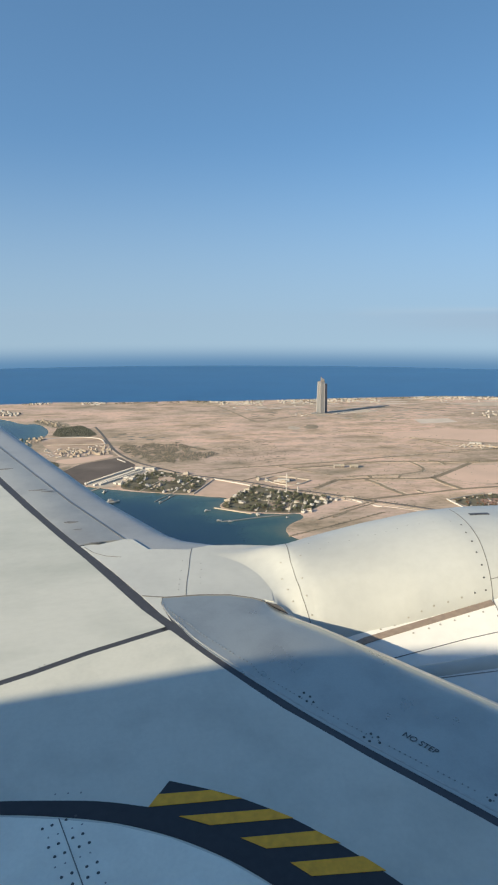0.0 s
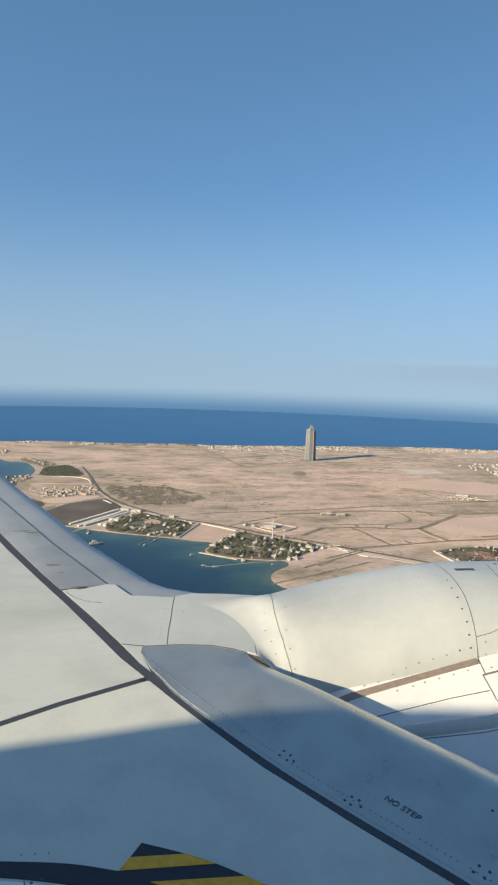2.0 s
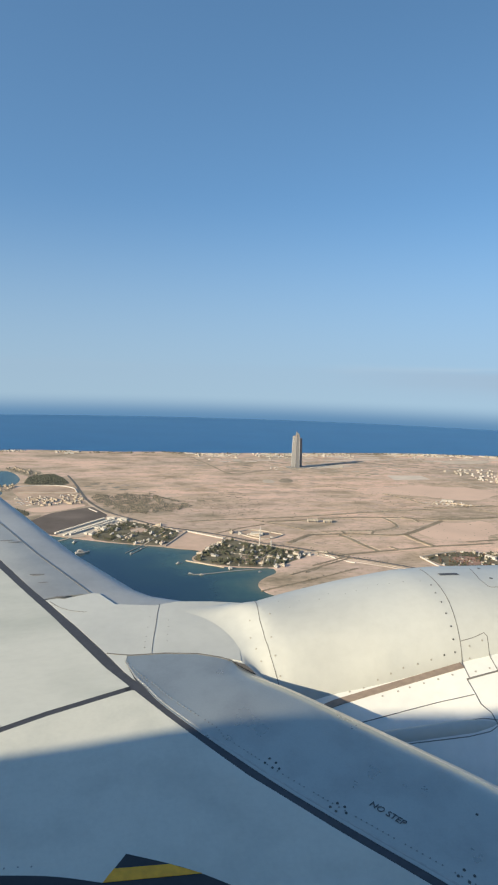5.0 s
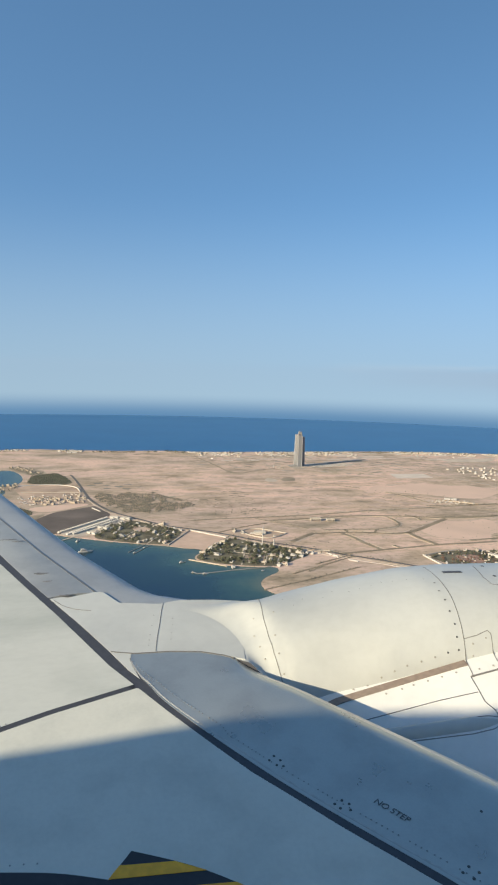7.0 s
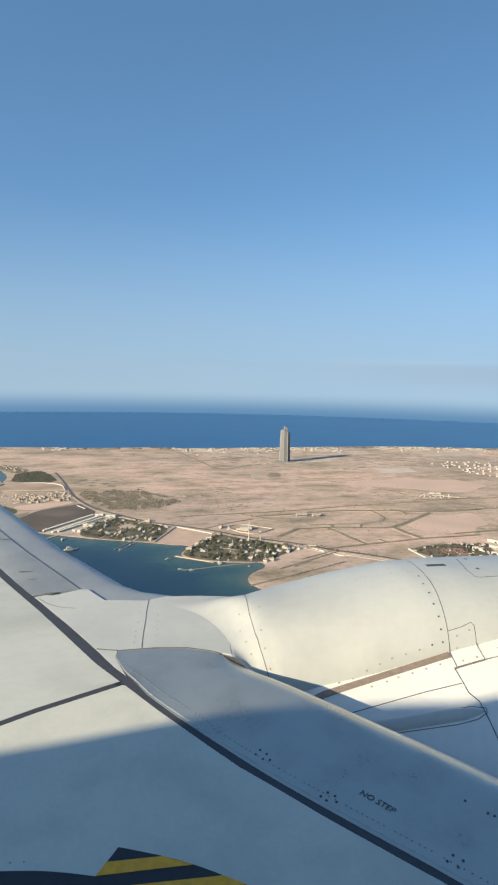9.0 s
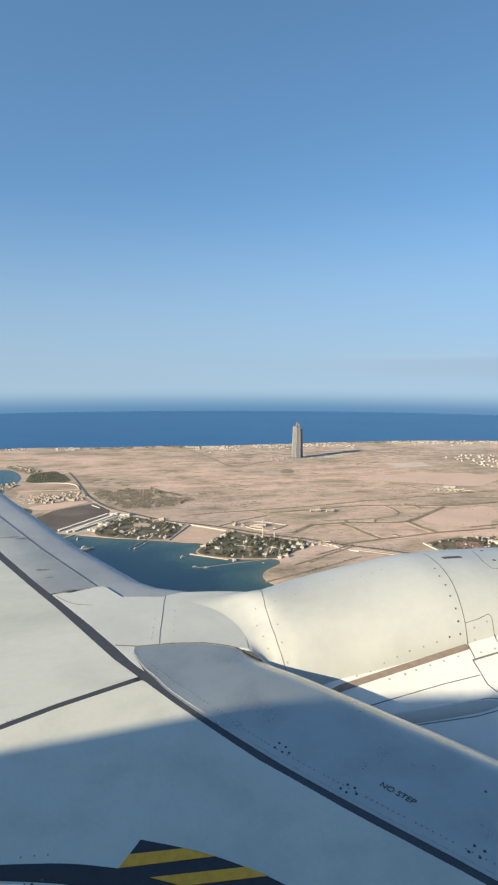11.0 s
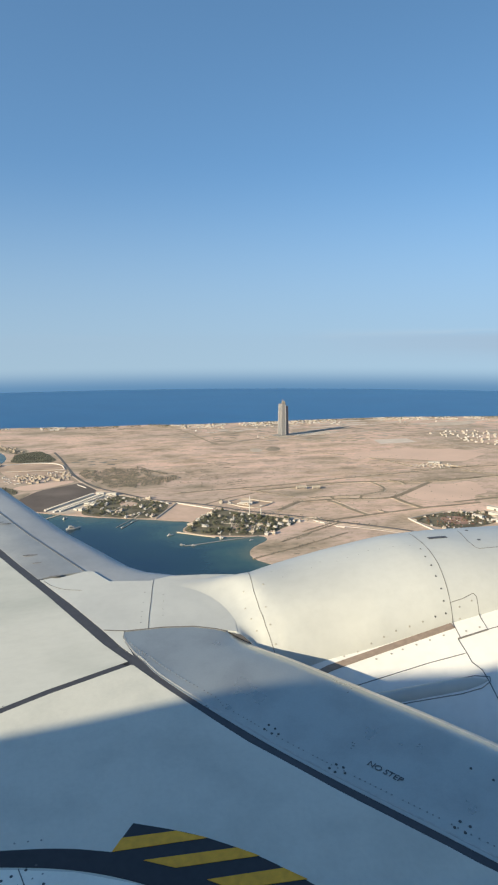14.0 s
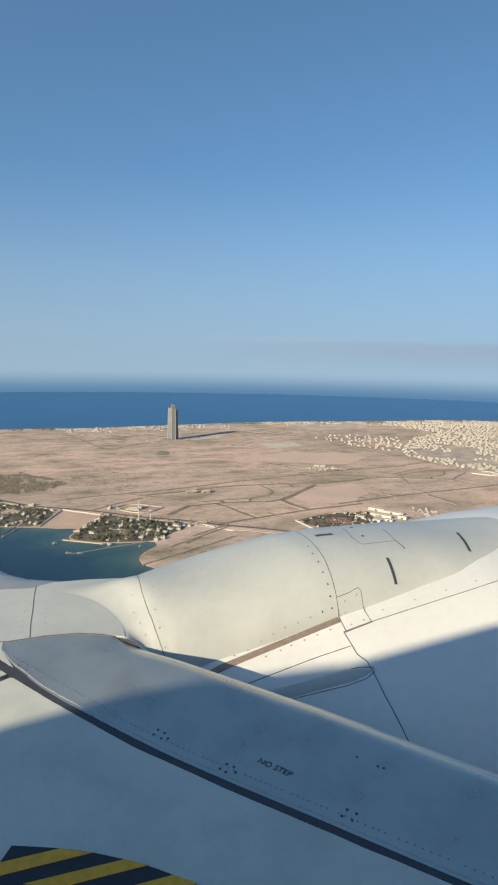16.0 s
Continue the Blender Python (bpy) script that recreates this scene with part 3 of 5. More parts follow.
def mottle(name, outline, material, label, lift=0.1, kind="structure", size=15.0):
    """Stained ground: many small irregular blots within an outline, denser towards its middle."""
    cx, cy = sum(p[0] for p in outline) / len(outline), sum(p[1] for p in outline) / len(outline)
    xs_, ys_ = [p[0] for p in outline], [p[1] for p in outline]
    area = (max(xs_) - min(xs_)) * (max(ys_) - min(ys_))
    size = min(size, 0.11 * math.sqrt(area))
    spots_ = scatter(outline, 500, size * 2.5)
    v, f = [], []
    for i, (x, y) in enumerate(spots_):
        far = max(abs(x - cx) / (max(xs_) - min(xs_)), abs(y - cy) / (max(ys_) - min(ys_))) * 2
        s = size * rnd.uniform(0.6, 1.0) * (1.1 - 0.5 * min(1.0, far))
        k, z = len(v), GZ + lift
        for a in np.linspace(0, 6.2832, 14, endpoint=False):
            q = s * (0.75 + 0.55 * noise.noise((x * 0.1 + 2 * math.cos(a), y * 0.1 + 2 * math.sin(a), 0.3 * i)))
            v.append((x + 1.5 * q * math.cos(a), y + q * math.sin(a), z))
        f.append(tuple(range(k, k + 14)))
    return tagged(new(name, mesh(name, v, f, material)), label, name.replace("_", " "), kind=kind)


def ground_strip(name, line, width, material, label, lift=0.3, kind="structure", category=""):
    """A road, track, bank or wall along a line on the ground."""
    line = smooth_line(line, 2, False) if len(line) > 2 else line
    lf, rt = strip(line, width)
    rings = [[(a[0], a[1], GZ - 0.6), (a[0], a[1], GZ + lift), (b2[0], b2[1], GZ + lift), (b2[0], b2[1], GZ - 0.6)] for a, b2 in zip(lf, rt)]
    v, f = loft(rings)
    f += [(3, 2, 1, 0), tuple(range(len(v) - 4, len(v)))]
    return tagged(new(name, mesh(name, v, f, material)), label, category or name.replace("_", " "), kind=kind)


def inside(p, poly):
    c = False
    for i in range(len(poly)):
        (x1, y1), (x2, y2) = poly[i], poly[i - 1]
        if (y1 > p[1]) != (y2 > p[1]) and p[0] < (x2 - x1) * (p[1] - y1) / (y2 - y1) + x1:
            c = not c
    return c


def scatter(poly, count, gap):
    xs_, ys_ = [p[0] for p in poly], [p[1] for p in poly]
    out, cells = [], {}
    for _ in range(count * 12):
        if len(out) >= count:
            break
        p = (rnd.uniform(min(xs_), max(xs_)), rnd.uniform(min(ys_), max(ys_)))
        key = (int(p[0] // gap), int(p[1] // gap))
        near = [q for i in (-1, 0, 1) for j in (-1, 0, 1) for q in cells.get((key[0] + i, key[1] + j), [])]
        if inside(p, poly) and all((p[0] - q[0]) ** 2 + (p[1] - q[1]) ** 2 > gap * gap for q in near):
            out.append(p)
            cells.setdefault(key, []).append(p)
    return out


def box_geo(cx, cy, z0, w, d, h, turn=0.0):
    c, s = math.cos(turn), math.sin(turn)
    pts = [(-w / 2, -d / 2), (w / 2, -d / 2), (w / 2, d / 2), (-w / 2, d / 2)]
    pts = [(cx + x * c - y * s, cy + x * s + y * c) for x, y in pts]
    v = [(x, y, z0) for x, y in pts] + [(x, y, z0 + h) for x, y in pts]
    return v, [(3, 2, 1, 0), (4, 5, 6, 7), (0, 1, 5, 4), (1, 2, 6, 5), (2, 3, 7, 6), (3, 0, 4, 7)]


def joined(boxes):
    v, f = [], []
    for bv, bf in boxes:
        k = len(v)
        v += bv
        f += [tuple(i + k for i in q) for q in bf]
    return v, f


def walls_geo(w, d, h):
    """House body with a parapet round a lower roof."""
    bs = [box_geo(0, 0, 0, w, d, h)]
    t = 0.35
    bs += [box_geo(0, -d / 2 + t / 2, h, w, t, 0.6), box_geo(0, d / 2 - t / 2, h, w, t, 0.6), box_geo(-w / 2 + t / 2, 0, h, t, d - 2 * t, 0.6), box_geo(w / 2 - t / 2, 0, h, t, d - 2 * t, 0.6)]
    return joined(bs)


def make_house(w, d, h, wall, roof, label, group, wing_part=True):
    ob = thing("house", label, "house", group, m=Matrix())
    part("wall", mesh("wall", *walls_geo(w, d, h), wall), ob)
    part("roof", mesh("roof", *box_geo(0, 0, h + 0.02, w - 0.75, d - 0.75, 0.06), roof), ob)
    part("stair_head", mesh("stair_head", *walls_geo(w * 0.3, d * 0.35, h + 1.3), wall), ob).location = (w * 0.2, d * 0.15, 0.05)
    if wing_part:
        part("annex", mesh("annex", *walls_geo(w * 0.55, d * 0.5, h * 0.6), wall), ob).location = (-w * 0.55, -d * 0.2, 0)
    win = mesh("window", *box_geo(0, 0, 0, 1.1, 0.12, 1.3), PANE)
    for x in np.linspace(-w * 0.35, w * 0.35, 3):
        for z in ([1.2, 3.6] if h > 4.5 else [1.3]):
            part("window", win, ob).location = (x, -d / 2 - 0.03, z)
    part("door", mesh("door", *box_geo(0, 0, 0, 1.0, 0.14, 2.0), BARK), ob).location = (w * 0.18, -d / 2 - 0.04, 0)
    return ob


def clumps(count, radius, height, low, size, seed):
    r = random.Random(seed)
    v, f = [], []
    for _ in range(count):
        a, q, z = r.uniform(0, 6.283), radius * math.sqrt(r.random()), r.uniform(low, height)
        q *= math.sqrt(max(0.15, 1 - ((z - low) / (height - low)) ** 2))
        c = Vector((q * math.cos(a), q * math.sin(a), z))
        k = len(v)
        s = size * r.uniform(0.6, 1.25)
        for d in ((1, 0, 0), (-1, 0, 0), (0, 1, 0), (0, -1, 0), (0, 0, 0.8), (0, 0, -0.6)):
            v.append(tuple(c + Vector(d) * s * r.uniform(0.7, 1.3)))
        f += [tuple(i + k for i in q3) for q3 in ((0, 2, 4), (2, 1, 4), (1, 3, 4), (3, 0, 4), (2, 0, 5), (1, 2, 5), (3, 1, 5), (0, 3, 5))]
    return v, f


def make_tree(seed, radius, height, leaf, label, group):
    ob = thing("tree", label, "tree", group, m=Matrix())
    r = random.Random(seed)
    rings = []
    for z, q in ((0, 0.22), (height * 0.3, 0.16), (height * 0.55, 0.10), (height * 0.8, 0.04)):
        dx, dy = r.uniform(-0.1, 0.1), r.uniform(-0.1, 0.1)
        rings.append([(dx + q * math.cos(t), dy + q * math.sin(t), z) for t in np.linspace(0, 6.283, 6, endpoint=False)])
    v, f = loft(rings, True)
    for a in (0.3, 2.2, 4.4):
        tip = (radius * 0.6 * math.cos(a), radius * 0.6 * math.sin(a), height * 0.7)
        k = len(v)
        v += [(0.08, 0, height * 0.35), (-0.08, 0.05, height * 0.35), (0, -0.08, height * 0.38), tip]
        f += [(k, k + 1, k + 3), (k + 1, k + 2, k + 3), (k + 2, k, k + 3)]
    part("trunk", mesh("trunk", v, f, BARK), ob)
    part("crown", mesh("crown", *clumps(46, radius, height, height * 0.35, radius * 0.30, seed), leaf), ob)
    return ob


def place(proto, spots, first, lift=0.0, scale=(0.8, 1.25), turn=None):
    """Copies of things at spots; the prototypes themselves take the first ones."""
    for i, (x, y) in enumerate(spots):
        src = proto[i % len(proto)]
        a = rnd.uniform(0, 6.283) if turn is None else turn + rnd.choice((0, 1.5708, 3.1416)) + rnd.uniform(-0.08, 0.08)
        s = rnd.uniform(*scale)
        m = Matrix.LocRotScale((x, y, GZ + lift), Euler((0, 0, a)), (s, s, s * rnd.uniform(0.85, 1.2)))
        if first and i < len(proto):
            src.matrix_basis = m
        else:
            src_scale = src.scale.copy()
            src.scale = (1, 1, 1)
            copy_thing(src, m)
            src.scale = src_scale


def stuff_mesh(name, geos, material, label, category):
    return tagged(new(name, mesh(name, *joined(geos), material)), label, category, kind="stuff")


# ------------------------------------------------------------------ ground cover
ground_patch("mud_flat", [(-139, 1226), (-118, 1276), (-83, 1303), (-42, 1326), (-27, 1342), (-8, 1293), (8, 1252), (-26, 1209), (-55, 1168), (-83, 1119), (-99, 1121), (-118, 1137)], MUD, "dark grey-brown drying mud flat by the shore", 0.2, ragged=9)
ground_patch("mud_flat", [(-181, 1248), (-143, 1268), (-116, 1285), (-138, 1235), (-120, 1141), (-154, 1189)], BANK_SOIL, "brown damp edge of the mud flat", 0.14, ragged=9)
ground_patch("pale_lot", [(-288, 1242), (-252, 1310), (-202, 1316), (-177, 1290), (-199, 1235), (-231, 1195)], PALE, "pale salt-crusted sand on the spit", 0.18, ragged=16)
ground_patch("sand_flat", [(-159, 1334), (-119, 1353), (-53, 1371), (-41, 1353), (-73, 1318), (-109, 1295), (-142, 1302)], RED_SOIL, "smooth pinkish sand beside the mud flat", 0.12, ragged=8)
ground_patch("building_plot", [(-210, 1570), (-134, 1589), (-74, 1558), (-62, 1488), (-58, 1430), (-115, 1433), (-160, 1418), (-200, 1463)], BROWN_SOIL, "levelled tan building plot near the inlet", 0.1, ragged=6)
ground_patch("grove_floor", [(-195, 1599), (-196, 1720), (-168, 1746), (-138, 1763), (-108, 1701), (-89, 1618), (-103, 1581), (-148, 1590)], GRASS, "dark planted ground of a grove", 0.16, ragged=8)
ground_patch("grove_floor", [(-277, 1861), (-239, 1861), (-190, 1821), (-157, 1755), (-179, 1720), (-215, 1729), (-253, 1802)], SCRUB_SOIL, "dusty planted ground by the inlet", 0.16, ragged=8)
ground_patch("grove_floor", [(-200, 1337), (-172, 1335), (-145, 1302), (-143, 1268), (-168, 1260), (-191, 1281)], GRASS, "dark scrub beside the spit", 0.22, ragged=6)
mottle("dark_ground", [(-51, 1586), (-15, 1624), (44, 1606), (76, 1574), (90, 1529), (57, 1517), (-1, 1526), (-44, 1542)], DAMP, "dark grey-green damp hollow in the plain", 0.1)
mottle("scrub_ground", [(-34, 1454), (-7, 1492), (43, 1470), (94, 1474), (130, 1433), (161, 1370), (172, 1312), (136, 1278), (93, 1266), (48, 1259), (21, 1291), (-9, 1357)], SCRUB_SOIL, "grey scrub-covered ground beside the road", 0.08)
mottle("soil_patch", [(162, 1381), (260, 1439), (304, 1398), (265, 1329), (185, 1280), (141, 1304)], BROWN_SOIL, "brown stony patch in the desert", 0.07)
mottle("coastal_ground", [(292, 2068), (467, 2113), (761, 2117), (993, 2075), (841, 1741), (644, 1708), (532, 1761), (399, 1777), (269, 1885)], COAST_SOIL, "greyish levelled ground between the tower and the coast", 0.07, size=24.0)
mottle("coastal_ground", [(300, 2080), (467, 2120), (761, 2125), (993, 2085), (841, 1800), (644, 1750), (532, 1790), (399, 1800)], STONY, "stony ground near the coast road", 0.075, size=17.0)
mottle("coastal_ground", [(993, 1776), (1098, 1734), (1077, 1511), (1095, 1449), (1208, 1689), (1409, 1845), (1328, 2003), (1071, 2014)], COAST_SOIL, "greyish ground between the suburb houses", 0.07, size=22.0)
mottle("soil_patch", [(427, 1383), (599, 1377), (691, 1269), (637, 1193), (467, 1239)], STONY, "olive-grey stony streaks across the plain", 0.065, size=17.0)
mottle("soil_patch", [(359, 1300), (445, 1228), (536, 1175), (482, 1142), (363, 1171)], STONY, "olive-grey stony streaks across the plain", 0.065)
mottle("soil_patch", [(676, 1199), (800, 1239), (864, 1226), (851, 1192), (754, 1169), (678, 1168)], STONY, "olive-grey stony streaks across the plain", 0.065)
mottle("soil_patch", [(835, 999), (878, 920), (969, 908), (1049, 901), (1046, 970), (946, 1008)], PLOT, "reddish sand on the plain", 0.065, size=22.0)
mottle("soil_patch", [(260, 1479), (298, 1499), (316, 1423), (291, 1399), (260, 1439)], BANK_SOIL, "darker stony streak in the desert", 0.09)
mottle("soil_patch", [(249, 1260), (294, 1293), (311, 1260), (281, 1232)], BANK_SOIL, "darker stony streak in the desert", 0.09)
mottle("soil_patch", [(277, 2045), (340, 1717), (398, 1764), (547, 1856), (708, 1924), (838, 1961), (882, 2067), (606, 2090), (373, 2086)], SCRUB_SOIL, "greyish levelled ground near the coast", 0.08)
mottle("soil_patch", [(402, 1996), (438, 2034), (442, 1924), (405, 1814), (394, 1857)], BANK_SOIL, "dark stony ground beside a coastal road", 0.12)
mottle("soil_patch", [(735, 1999), (912, 2040), (1046, 1975), (1163, 1924), (1042, 1819), (945, 1853), (793, 1854), (671, 1822)], SCRUB_SOIL, "greyish developed ground behind the coast", 0.09)
mottle("soil_patch", [(690, 1739), (749, 1768), (802, 1747), (767, 1708), (691, 1691)], OLIVE, "olive dry vegetation on levelled ground", 0.12)
mottle("soil_patch", [(608, 1791), (675, 1833), (681, 1790), (632, 1730)], OLIVE, "olive dry vegetation beside the tower lots", 0.12)
ground_patch("pale_lot", [(788, 1708), (776, 1633), (889, 1639), (892, 1705)], WHITE_LOT, "white levelled lot in the desert", 0.22, cut=0)
ground_patch("pale_lot", [(1102, 2002), (1239, 2016), (1314, 1990), (1225, 1924), (1101, 1924)], PALE, "pale sandy strip behind the coast", 0.14, ragged=10)
ground_patch("pale_lot", [(589, 1901), (708, 1924), (770, 1889), (679, 1844), (581, 1845)], PALE, "pale building ground round the tower", 0.2, ragged=8)
ground_patch("spoil_heap", [(435, 1609), (452, 1651), (477, 1668), (486, 1633), (470, 1600)], BANK_SOIL, "dark spoil heap on the plain", 0.5, ragged=7)
ground_patch("pale_lot", [(399, 1644), (421, 1661), (434, 1626), (417, 1593), (398, 1602)], PALE, "pale rubble beside a spoil heap", 0.4, ragged=6)
mottle("soil_patch", [(453, 1552), (531, 1606), (532, 1541), (476, 1505)], BROWN_SOIL, "brown stony patch in the desert", 0.09)
ground_patch("sand_flat", [(612, 1492), (828, 1554), (991, 1491), (893, 1339), (791, 1371), (710, 1444), (612, 1421)], RED_SOIL, "smooth reddish sand flat", 0.06, ragged=26)
ground_patch("sand_flat", [(606, 1126), (662, 1140), (774, 1155), (683, 1015), (588, 1009), (548, 1047)], RED_SOIL, "smooth reddish sand flat", 0.07, ragged=18)
mottle("soil_patch", [(572, 1358), (657, 1391), (683, 1302), (628, 1271), (569, 1286)], BROWN_SOIL, "brown stony patch in the desert", 0.09)
mottle("soil_patch", [(680, 1031), (750, 1049), (724, 1004), (667, 994)], OLIVE, "greenish scrub patch in the desert", 0.12)
ground_patch("sand_plot", [(141, 1123), (197, 1068), (151, 996), (95, 1031)], PLOT, "bare reddish walled sand plot beside the lagoon", 0.2, cut=0)
ground_patch("garden", [(-33, 1096), (5, 1184), (42, 1217), (95, 1160), (135, 1127), (95, 1035), (61, 1045), (41, 1053), (4, 1067)], GRASS, "dusty green gardens of a shore compound", 0.15)
ground_patch("garden", [(197, 1068), (222, 1054), (254, 1023), (287, 999), (313, 967), (313, 954), (281, 930), (257, 907), (245, 900), (171, 916), (124, 952), (150, 993), (176, 1041)], GRASS, "dusty green gardens round lagoon villas", 0.15)
ground_patch("sand_plot", [(213, 964), (239, 962), (231, 927), (204, 924), (190, 943)], BROWN_SOIL, "brown bare ground between the lagoon gardens", 0.22, ragged=6)
ground_patch("sand_plot", [(40, 1169), (79, 1149), (65, 1122), (41, 1127)], PLOT, "bare reddish ground between the shore gardens", 0.22, ragged=4)
ground_patch("sand_plot", [(233, 1111), (263, 1129), (309, 1088), (271, 1053), (237, 1079)], BROWN_SOIL, "pale yard of a walled compound", 0.18, cut=0)
ground_patch("garden", [(495, 925), (523, 938), (572, 951), (613, 942), (650, 945), (650, 903), (614, 868), (524, 850)], GRASS, "walled orchard of low brown and green trees", 0.15)
ground_patch("sand_plot", [(541, 922), (582, 926), (584, 886), (549, 873)], ORCHARD_SOIL, "reddish bare earth inside the orchard", 0.22, ragged=6)
ground_patch("pale_lot", [(648, 952), (688, 972), (699, 893), (670, 865), (615, 859)], PALE, "pale concrete yard between long sheds", 0.2, ragged=4)
mottle("soil_patch", [(717, 918), (760, 922), (761, 880), (723, 857), (700, 868)], BANK_SOIL, "trampled ground beside sheds", 0.14)
mottle("soil_patch", [(245, 865), (278, 863), (306, 824), (263, 799), (234, 816)], BANK_SOIL, "darker stony ground on the sand spit", 0.1)
mottle("soil_patch", [(1045, 932), (1074, 925), (1088, 896), (1055, 898)], OLIVE, "thin green strip in the desert", 0.12)
ground_patch("garden", [(1107, 1104), (1138, 1108), (1157, 1069), (1129, 1054), (1099, 1075)], PARK, "small green park at the edge of town", 0.2, ragged=5)
PLAIN = [(7, 2054), (406, 2060), (1323, 2003), (672, 997), (345, 1028), (148, 1164), (126, 1396), (-36, 1649)]
mottle("stony_ground", PLAIN, STONY, "faint brown stony stains all over the plain", 0.04, size=17.0)
# lagoon: water that is paler and greener over the shoals along the shore
m, n, l, bs = tree("lagoon_water")
at = n.new("ShaderNodeAttribute")
at.attribute_name = "depth"
nz1 = noise_at(n, l, 0.018, 6, 0.6)
ad = n.new("ShaderNodeMath")
ad.operation = "MULTIPLY_ADD"
ad.inputs[1].default_value, ad.inputs[2].default_value = 0.55, -0.22
l.new(nz1, ad.inputs[0])
sm = n.new("ShaderNodeMath")
sm.operation = "ADD"
l.new(at.outputs["Fac"], sm.inputs[0])
l.new(ad.outputs[0], sm.inputs[1])
l.new(ramp(n, l, sm.outputs[0], [(0.03, (0.105, 0.135, 0.095)), (0.20, (0.044, 0.095, 0.085)), (0.48, (0.019, 0.052, 0.070)), (0.85, (0.012, 0.036, 0.066))]), bs.inputs["Base Color"])
bs.inputs["Roughness"].default_value, bs.inputs["IOR"].default_value = 0.22, 1.33
bump(n, l, bs, noise_at(n, l, 0.2, 4, 0.6), 0.25, 0.3)
LAGOON = m
SHORES = [smooth_line(MAIN), smooth_line(HEADLAND)]
shore_pts = np.array([p for sh in SHORES for p in dense_line(sh, 6.0) if -720 < p[0] < 420 and 500 < p[1] < 2400])
gx, gy = np.arange(-700, 345, 11.0), np.arange(560, 2125, 11.0)
lv, ld = [], []
for y in gy:
    for x in gx:
        lv.append((float(x), float(y), H + 0.95))
        ld.append(min(1.0, float(np.sqrt(((shore_pts - (x, y)) ** 2).sum(1).min())) / 170.0))
kx = len(gx)
lf_ = [(j * kx + i, j * kx + i + 1, (j + 1) * kx + i + 1, (j + 1) * kx + i) for j in range(len(gy) - 1) for i in range(kx - 1)]
lme = mesh("lagoon", lv, lf_, LAGOON)
lme.attributes.new("depth", "FLOAT", "POINT").data.foreach_set("value", ld)
tagged(new("lagoon", lme), "dark teal lagoon with greenish shallows along its shores", "lagoon", kind="structure")

# ------------------------------------------------------------------ roads and tracks
ground_strip("road", [(-98, 1727), (-80, 1642), (-64, 1550), (-53, 1481), (-42, 1417), (-23, 1352), (0, 1297), (22, 1261), (47, 1230), (73, 1196), (98, 1164), (144, 1135), (199, 1094), (226, 1065), (257, 1036), (292, 1012), (331, 984), (360, 952), (396, 927), (431, 899), (464, 870), (486, 843), (520, 793)], 6.0, ASPHALT, "two-lane asphalt road curving along the lagoon", 0.3)
ground_strip("road", [(-55, 1460), (-43, 1398), (-24, 1335), (-2, 1281), (20, 1246), (44, 1216), (70, 1182), (95, 1151), (141, 1122), (195, 1082), (222, 1054), (253, 1026), (287, 1002), (325, 974), (355, 943), (390, 918), (425, 891), (458, 862), (480, 835), (514, 787)], 2.6, PALE, "pale unpaved verge road beside the asphalt", 0.28)
ground_strip("road", [(324, 964), (353, 933), (388, 908), (423, 882), (455, 853), (477, 827), (511, 779)], 3.2, WHITE_LOT, "pale concrete side strip of the road", 0.26)
ground_strip("road", [(360, 952), (399, 958), (442, 967), (485, 973), (549, 987), (609, 988), (669, 994)], 7.0, TRACK, "straight earth road across the desert plain", 0.3)
ground_strip("road", [(625, 1007), (725, 1019), (832, 1029), (944, 1032), (1067, 1039), (1198, 1063), (1365, 1112)], 7.0, TRACK, "straight earth road towards the town", 0.3)
ground_strip("road", [(860, 1877), (904, 1735), (941, 1638), (979, 1557), (996, 1499)], 6.0, PALE_ROAD, "straight road along the edge of town", 0.3)
ground_strip("road", [(1006, 1536), (1055, 1366), (1087, 1257), (1123, 1152), (1185, 1063), (1226, 946)], 6.0, PALE_ROAD, "straight road along the edge of town", 0.34)
ground_strip("road", [(269, 2084), (306, 1901), (326, 1775), (340, 1717), (400, 1774), (479, 1824), (558, 1856), (708, 1924), (936, 2000), (1081, 2042)], 6.0, BANK_SOIL, "broad earth road past the tall tower", 0.3)
ground_strip("road", [(607, 1844), (760, 1961), (862, 1924), (945, 1853), (1023, 1786)], 4.0, ASPHALT, "access road leading to the tall tower", 0.3)
ground_strip("road", [(1409, 2124), (1442, 2010), (1507, 1891), (1560, 1769)], 6.0, PALE_ROAD, "pale town street", 0.36)
TRACKS = [
    (6.5, [(152, 1199), (219, 1208), (299, 1211), (407, 1223), (514, 1246), (623, 1260), (737, 1275), (865, 1297)]),
    (7.5, [(303, 1183), (398, 1194), (474, 1208), (545, 1203), (613, 1188), (665, 1169), (744, 1173), (789, 1179)]),
    (8.0, [(361, 1080), (426, 1082), (472, 1074), (506, 1063), (536, 1068)]),
    (5.5, [(385, 1102), (434, 1102), (486, 1097), (528, 1111), (551, 1131), (554, 1168), (548, 1202)]),
    (9.5, [(536, 1068), (570, 1090), (620, 1130), (663, 1164)]),
    (9.5, [(536, 1068), (540, 1025), (551, 987)]),
    (8.5, [(411, 1075), (422, 1047), (426, 1013), (439, 970)]),
    (9.0, [(304, 1032), (332, 1059), (360, 1084)]),
    (5.0, [(608, 1159), (610, 1188), (593, 1204)]),
]
